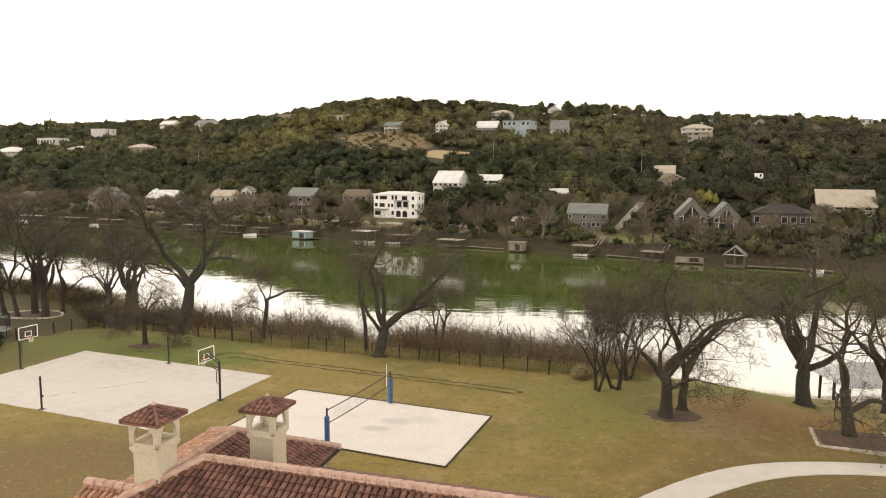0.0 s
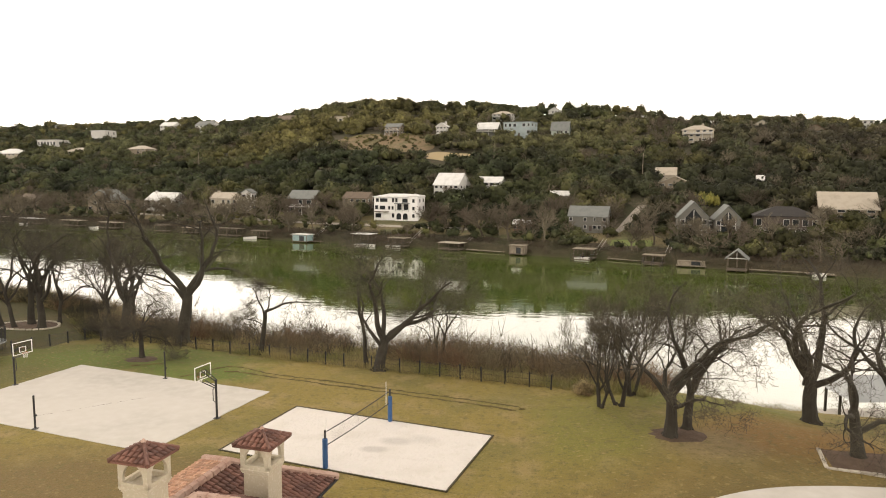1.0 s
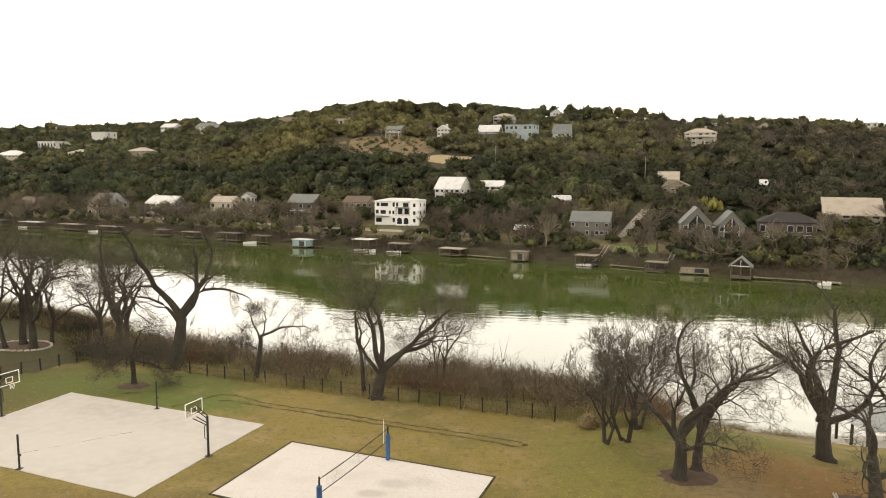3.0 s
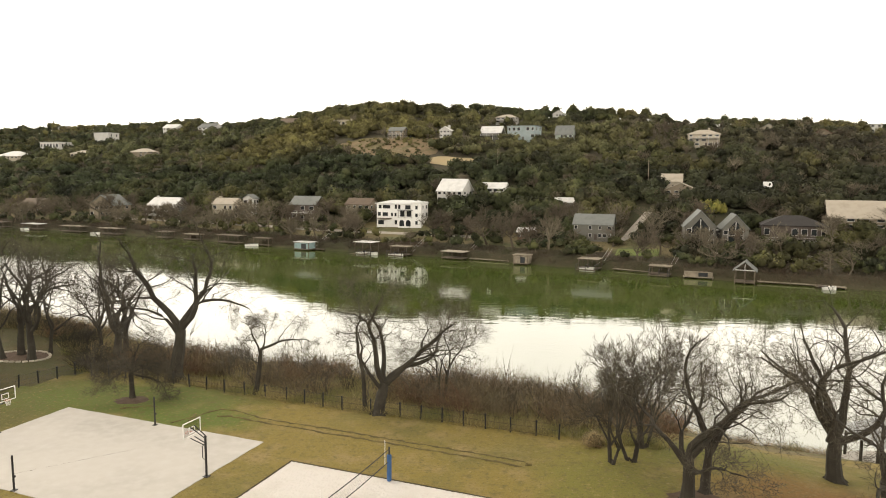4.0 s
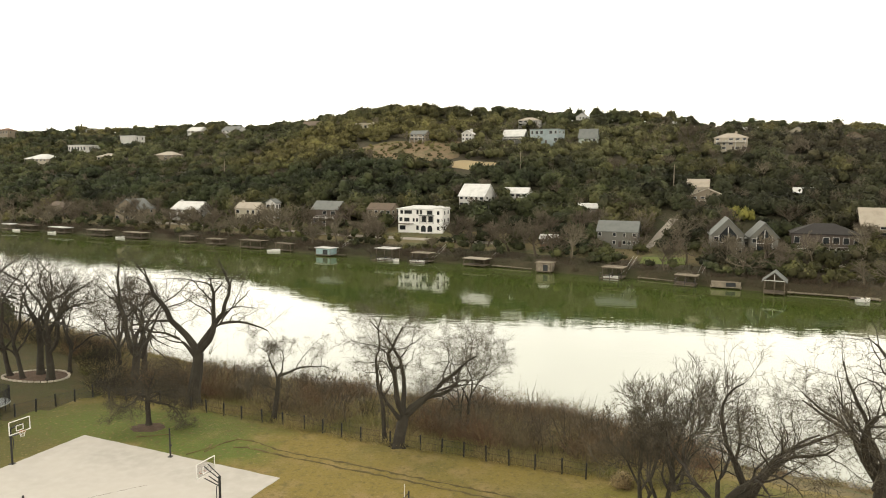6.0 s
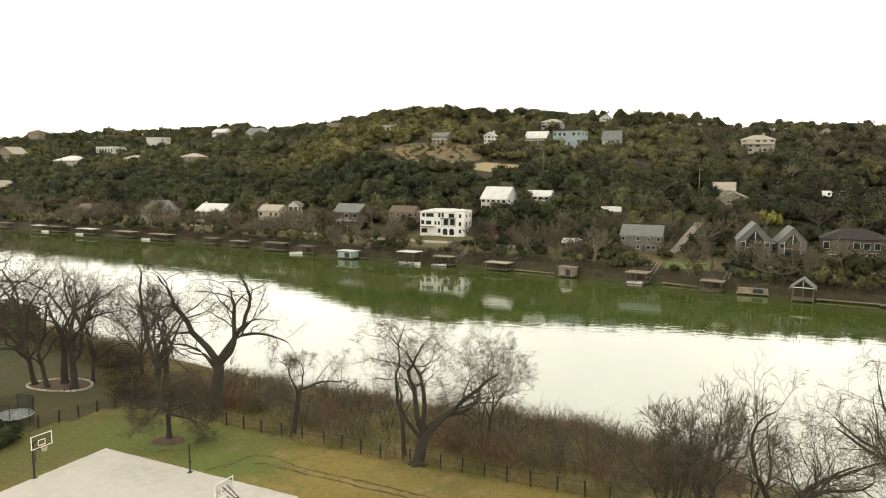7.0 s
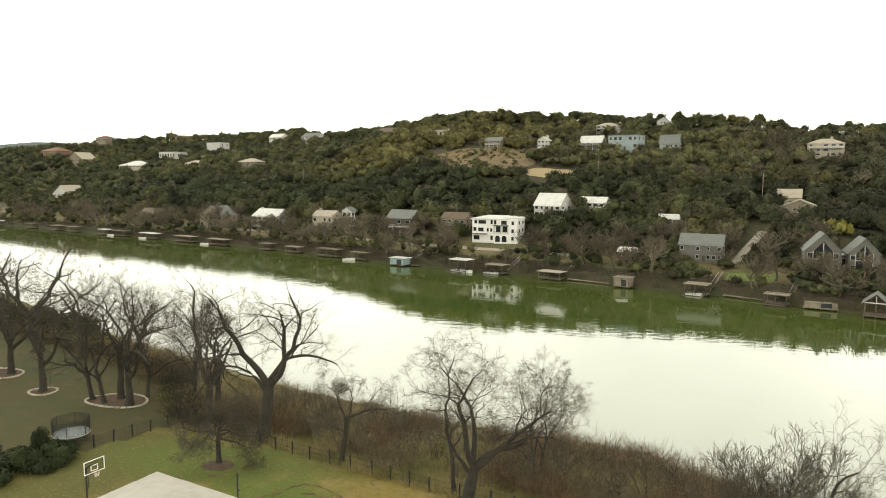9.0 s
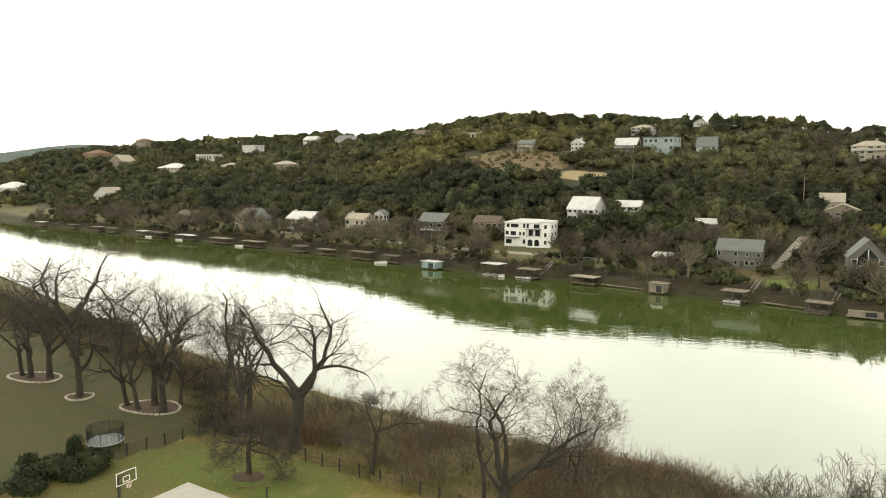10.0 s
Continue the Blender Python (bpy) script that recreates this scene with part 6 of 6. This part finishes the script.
strip("road", [(x, float(far_shore(x)) + 27) for x in np.arange(-230, -14, 4.0)], 4.0, "pale gravel lane along the far bank", "road", M["road"])
strip("drive", [(37.2 + 1.16 * k, 258.7 + 2.13 * k) for k in range(14)], 3.0, "pale concrete drive climbing between houses", "drive", M["road"], 0.25)
strip("terrace_wall", [(58 + 2.0 * k, 236.5 - 0.6 * k) for k in range(10)], 1.6, "pale stone terrace edge below a house", "terrace", M["stone"], 0.5)
strip("garden_walk", [(80, 222), (86, 224), (92, 228), (98, 232), (101, 236), (101, 242)], 1.4, "pale garden walk to the river", "path", M["stone"], 0.2)
M["green_lawn"] = mat("green_lawn", (0.11, 0.15, 0.03), 0.95, ((0.3, (0.14, 0.14, 0.04), 0.45, 0.7),), 0.5, 4)
strip("garden_lawn", [(34, 243), (38, 242), (43, 240.5), (48, 239)], 9.0, "green garden lawn on the far bank", "lawn", M["green_lawn"], 0.08)
M["dry_slope"] = mat("dry_slope", (0.165, 0.115, 0.06), 0.95, ((0.12, (0.105, 0.09, 0.035), 0.45, 0.62), (0.5, (0.21, 0.155, 0.09), 0.5, 0.75)), 0.5, 1.5)
M["pale_slope"] = mat("pale_slope", (0.33, 0.265, 0.15), 0.95, ((0.2, (0.34, 0.26, 0.14), 0.45, 0.7),), 0.4, 1.5)


def patch(name, cx, cy, rx, ry, turn, material, label):
    """A bare clearing that follows the hillside."""
    n, rings = 40, 6
    v, f = [], []
    c, s = math.cos(turn), math.sin(turn)
    for q in range(rings + 1):
        for k in range(n):
            t = 2 * math.pi * k / n
            w = q / rings * (1 + 0.14 * math.sin(3 * t + cx) + 0.08 * math.sin(7 * t))
            a, b = rx * w * math.cos(t), ry * w * math.sin(t)
            x, y = cx + a * c - b * s, cy + a * s + b * c
            v.append((x, y, float(ground_z(x, y)) + 0.25))
    for q in range(rings):
        f += [(q * n + k, q * n + (k + 1) % n, (q + 1) * n + (k + 1) % n, (q + 1) * n + k) for k in range(n)]
    tagged(part(name, Geo().add(v, f), material), label, "clearing", kind="structure")


patch("clearing", -82, 424, 44, 26, -0.12, M["dry_slope"], "dry reddish-brown open slope on the hill")
patch("bare_slope", -37, 391, 17, 8, -0.1, M["pale_slope"], "pale graded clearing on the hillside")
for x, y, r in ((-100, 432, 15), (-82, 424, 16), (-64, 418, 15), (-112, 440, 10), (-84, 412, 12), (-60, 405, 9), (-46, 391, 9), (-36, 390, 10), (-26, 390, 8), (-76, 402, 9), (-104, 420, 11), (-92, 408, 10), (-66, 396, 8), (-122, 446, 11), (-40, 380, 8), (-30, 381, 7), (-52, 398, 9), (-96, 446, 10), (-76, 436, 12)):
    CLEAR.append((x, y, r))
for x, y, r in ((27, 255, 8), (40, 243, 13), (37, 259, 6), (41, 266, 6), (45, 273, 6), (49, 279, 6), (52, 286, 6), (75, 277, 9), (75, 266, 7), (73, 258, 5)):
    CLEAR.append((x, y, r))

# utility poles
for x, y in ((-212, 440), (58, 322), (-12, 372)):
    root = thing("utility_pole", x, y, float(ground_z(x, y)), -15, "weathered timber utility pole on the hillside", "utility pole", "utility poles")
    part("pole", Geo().tube([(0, 0, -0.5), (0, 0, 12)], [0.2, 0.14], 8), M["pale_deck"], root)
    part("crossarm", Geo().box(0, 0, 11, 2.4, 0.12, 0.14), M["timber"], root)

# ---- woods, last ----
woods = np.concatenate([spots_in(3800, -330, 300, 0.0, 1.06, (2.6, 6.6)), spots_in(800, 0, 220, 0.0, 0.4, (2.4, 4.6)), spots_in(200, 300, 700, 0.0, 1.05, (4.5, 7.0))])
oaks = np.concatenate([spots_in(170, -340, -15, 0.02, 0.17, (5.2, 8.2)), spots_in(60, -15, 190, 0.05, 0.3, (4.5, 7.0))])
woods = np.concatenate([woods, oaks])
far_woods = np.concatenate([spots_in(1500, -560, -330, 0.0, 1.06, (3.6, 6.6)), spots_in(1600, -1250, -560, -0.05, 1.08, (5.0, 9.0))])
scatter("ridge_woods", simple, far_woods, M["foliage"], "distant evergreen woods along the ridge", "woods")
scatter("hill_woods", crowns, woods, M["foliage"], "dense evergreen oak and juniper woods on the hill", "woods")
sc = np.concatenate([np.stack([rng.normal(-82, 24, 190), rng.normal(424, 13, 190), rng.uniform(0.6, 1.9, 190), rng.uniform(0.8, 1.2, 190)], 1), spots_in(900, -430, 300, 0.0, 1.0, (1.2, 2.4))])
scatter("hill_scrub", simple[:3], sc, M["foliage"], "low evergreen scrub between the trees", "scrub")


front = []
for x, y, w, d in HOUSES:
    for k in range(5):
        r = rng.uniform(1.3, 2.4)
        if 20 < x < 36 and y < 280:
            continue
        front.append((x * 0.99 + rng.uniform(-0.75, 0.75) * w, y - d / 2 - r - rng.uniform(1.0, 5), r, rng.uniform(0.7, 1.1)))
scatter("garden_evergreens", simple, np.array(front), M["foliage"], "evergreen shrubs and small oaks before the houses", "shrubs")


def far_bare(seed):
    """A leafless tree of unit height for the far bank: a few solid limbs and many slivers of twig."""
    r = random.Random(seed)
    wood, v, f = Geo(), [], []

    def limb(p, d, ln, rad, level):
        pts = [p]
        for i in range(2):
            d = (d + Vector((r.gauss(0, 0.2), r.gauss(0, 0.2), r.gauss(0.06, 0.12)))).normalized()
            p = p + d * ln / 2
            pts.append(p)
        if level < 2:
            wood.tube(pts, [rad, rad * 0.8, rad * 0.55], 4)
        else:
            side = d.orthogonal().normalized() * rad
            o = len(v)
            v.extend([tuple(pts[0] - side), tuple(pts[0] + side), tuple(pts[2])])
            f.append((o, o + 1, o + 2))
        for k in range((6, 6, 5, 4, 0)[level]):
            t = r.uniform(0.3, 1.0) if level else r.uniform(0.75, 1.0)
            q = pts[0].lerp(pts[1], t * 2) if t < 0.5 else pts[1].lerp(pts[2], t * 2 - 1)
            nd = (d + Vector((r.gauss(0, 0.6), r.gauss(0, 0.6), r.gauss(0.1, 0.35)))).normalized()
            limb(q, nd, ln * r.uniform(0.5, 0.85) * (1.35 if level == 0 else 0.85), max(rad * 0.5, 0.004), level + 1)

    limb(Vector((0, 0, -0.02)), Vector((0.05, 0, 1)), 0.3, 0.028, 0)
    base = np.array(wood.v)
    tris = []
    for q in wood.f:
        tris += [(q[0], q[i], q[i + 1]) for i in range(1, len(q) - 1)]
    tris = np.concatenate([np.array(tris), np.array(f) + len(base)])
    both = np.concatenate([base, np.array(v)])
    return both / max(both[:, 2]), tris


bare = [far_bare(300 + k) for k in range(4)]
fb = []
for x in rng.uniform(-460, 160, 200):
    fb.append((x, float(far_shore(x)) + rng.uniform(3, 48), rng.uniform(7, 13.5), 1.0))
for x in rng.uniform(10, 160, 70):
    fb.append((x, float(far_shore(x)) + rng.uniform(30, 75), rng.uniform(7, 11), 1.0))
for x, t in zip(rng.uniform(60, 270, 170), rng.uniform(0.1, 0.9, 170)):
    fb.append((x, float(far_shore(x)) + 42 + t * float(ridge_y(x) - far_shore(x) - 42), rng.uniform(7, 11), 1.0))
for x, t in zip(rng.uniform(-420, 60, 110), rng.uniform(0.05, 0.8, 110)):
    fb.append((x, float(far_shore(x)) + 42 + t * float(ridge_y(x) - far_shore(x) - 42), rng.uniform(7, 10), 1.0))
for x, y, h in ((10.6, 247, 14), (-118, 300, 17), (-114, 303, 15), (-160, 337, 13), (-104, 303, 13), (-12, 262, 11), (-6, 262, 12), (-90, 300, 12), (-222, 352, 15), (-228, 350, 14), (55, 262, 12), (57, 252, 10), (66, 262, 12), (45, 240, 8)):
    fb.append((x, y, h, 1.0))
for x, y, w, d in HOUSES:
    if y - float(far_shore(x)) < 85 and x < 90:
        for k in range(1):
            fb.append((x + rng.uniform(-0.6, 0.6) * w, y - d / 2 - rng.uniform(3, 9), rng.uniform(6, 10), 1.0))
fb = np.array(fb)
keep = np.ones(len(fb), bool)
for cx, cy, cr in CLEAR:
    keep &= np.hypot(fb[:, 0] - cx, fb[:, 1] - cy) > cr * 0.75
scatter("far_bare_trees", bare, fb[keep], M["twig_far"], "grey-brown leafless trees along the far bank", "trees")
xs = rng.uniform(-460, 200, 2400)
sp = np.stack([xs, far_shore(xs) + 0.5 + rng.random(2400) ** 1.2 * np.where(xs < 20, 13, 34), rng.uniform(1.0, 2.2, 2400), rng.uniform(0.6, 1.1, 2400)], 1)
xw = rng.uniform(-300, 130, 1500)
sp = np.concatenate([sp, np.stack([xw, far_shore(xw) + 0.8 + rng.random(1500) ** 1.5 * 11, rng.uniform(0.9, 1.9, 1500), rng.uniform(0.6, 1.2, 1500)], 1)])
keep = np.ones(len(sp), bool)
for cx, cy, cr in CLEAR:
    keep &= np.hypot(sp[:, 0] - cx, sp[:, 1] - cy) > cr * 0.6
scatter("far_brush", sparse, sp[keep], M["far_brush"], "bare brown brush along the far bank", "brush")
xs = np.concatenate([xs[:700], rng.uniform(15, 170, 420)])
sh = np.stack([xs, far_shore(xs) + 4 + rng.random(len(xs)) * 44, rng.uniform(1.3, 3.6, len(xs)), rng.uniform(0.8, 1.3, len(xs))], 1)
keep = np.ones(len(sh), bool)
for cx, cy, cr in CLEAR:
    keep &= np.hypot(sh[:, 0] - cx, sh[:, 1] - cy) > cr * 0.8
scatter("far_shrubs", simple, sh[keep], M["foliage"], "dark evergreen shrubs along the far bank", "shrubs")
yb = np.stack([rng.uniform(70.5, 80.5, 11), rng.uniform(277, 281, 11), rng.uniform(1.7, 2.6, 11), rng.uniform(1.7, 2.3, 11)], 1)
scatter("yellow_bamboo", crowns, yb, M["yellow"], "yellow-green bamboo clump on the far bank", "bamboo")

# ---- roof tiles, last ----
near_tiles = [m for kind, m in TILES if kind == "dark" and m.translation.y < 21.6 and m.translation.x < 3.0][-300:]
taken = {id(m) for m in near_tiles}
for m in near_tiles:
    ob = new("tile", tile_dark)
    ob.parent = tiled_house
    ob.matrix_basis = inv @ m
for kind, src, mt in (("dark", tile_dark, M["tile"]), ("pale", tile_light, M["tile_sunlit"])):
    tv = np.array([tuple(q.co) for q in src.vertices])
    tf = [tuple(p.vertices) for p in src.polygons]
    vs, fs, o = [], [], 0
    for k2, m in TILES:
        if k2 != kind or id(m) in taken:
            continue
        a = np.array(inv @ m)
        vs.append(tv @ a[:3, :3].T + a[:3, 3])
        fs += [tuple(i + o for i in q) for q in tf]
        o += len(tv)
    if vs:
        ob = new("roof_tiles", mesh_of("roof_tiles", np.concatenate(vs), fs, mt))
        ob.parent = tiled_house
        tagged(ob, "rows of clay barrel tiles", kind="stuff")
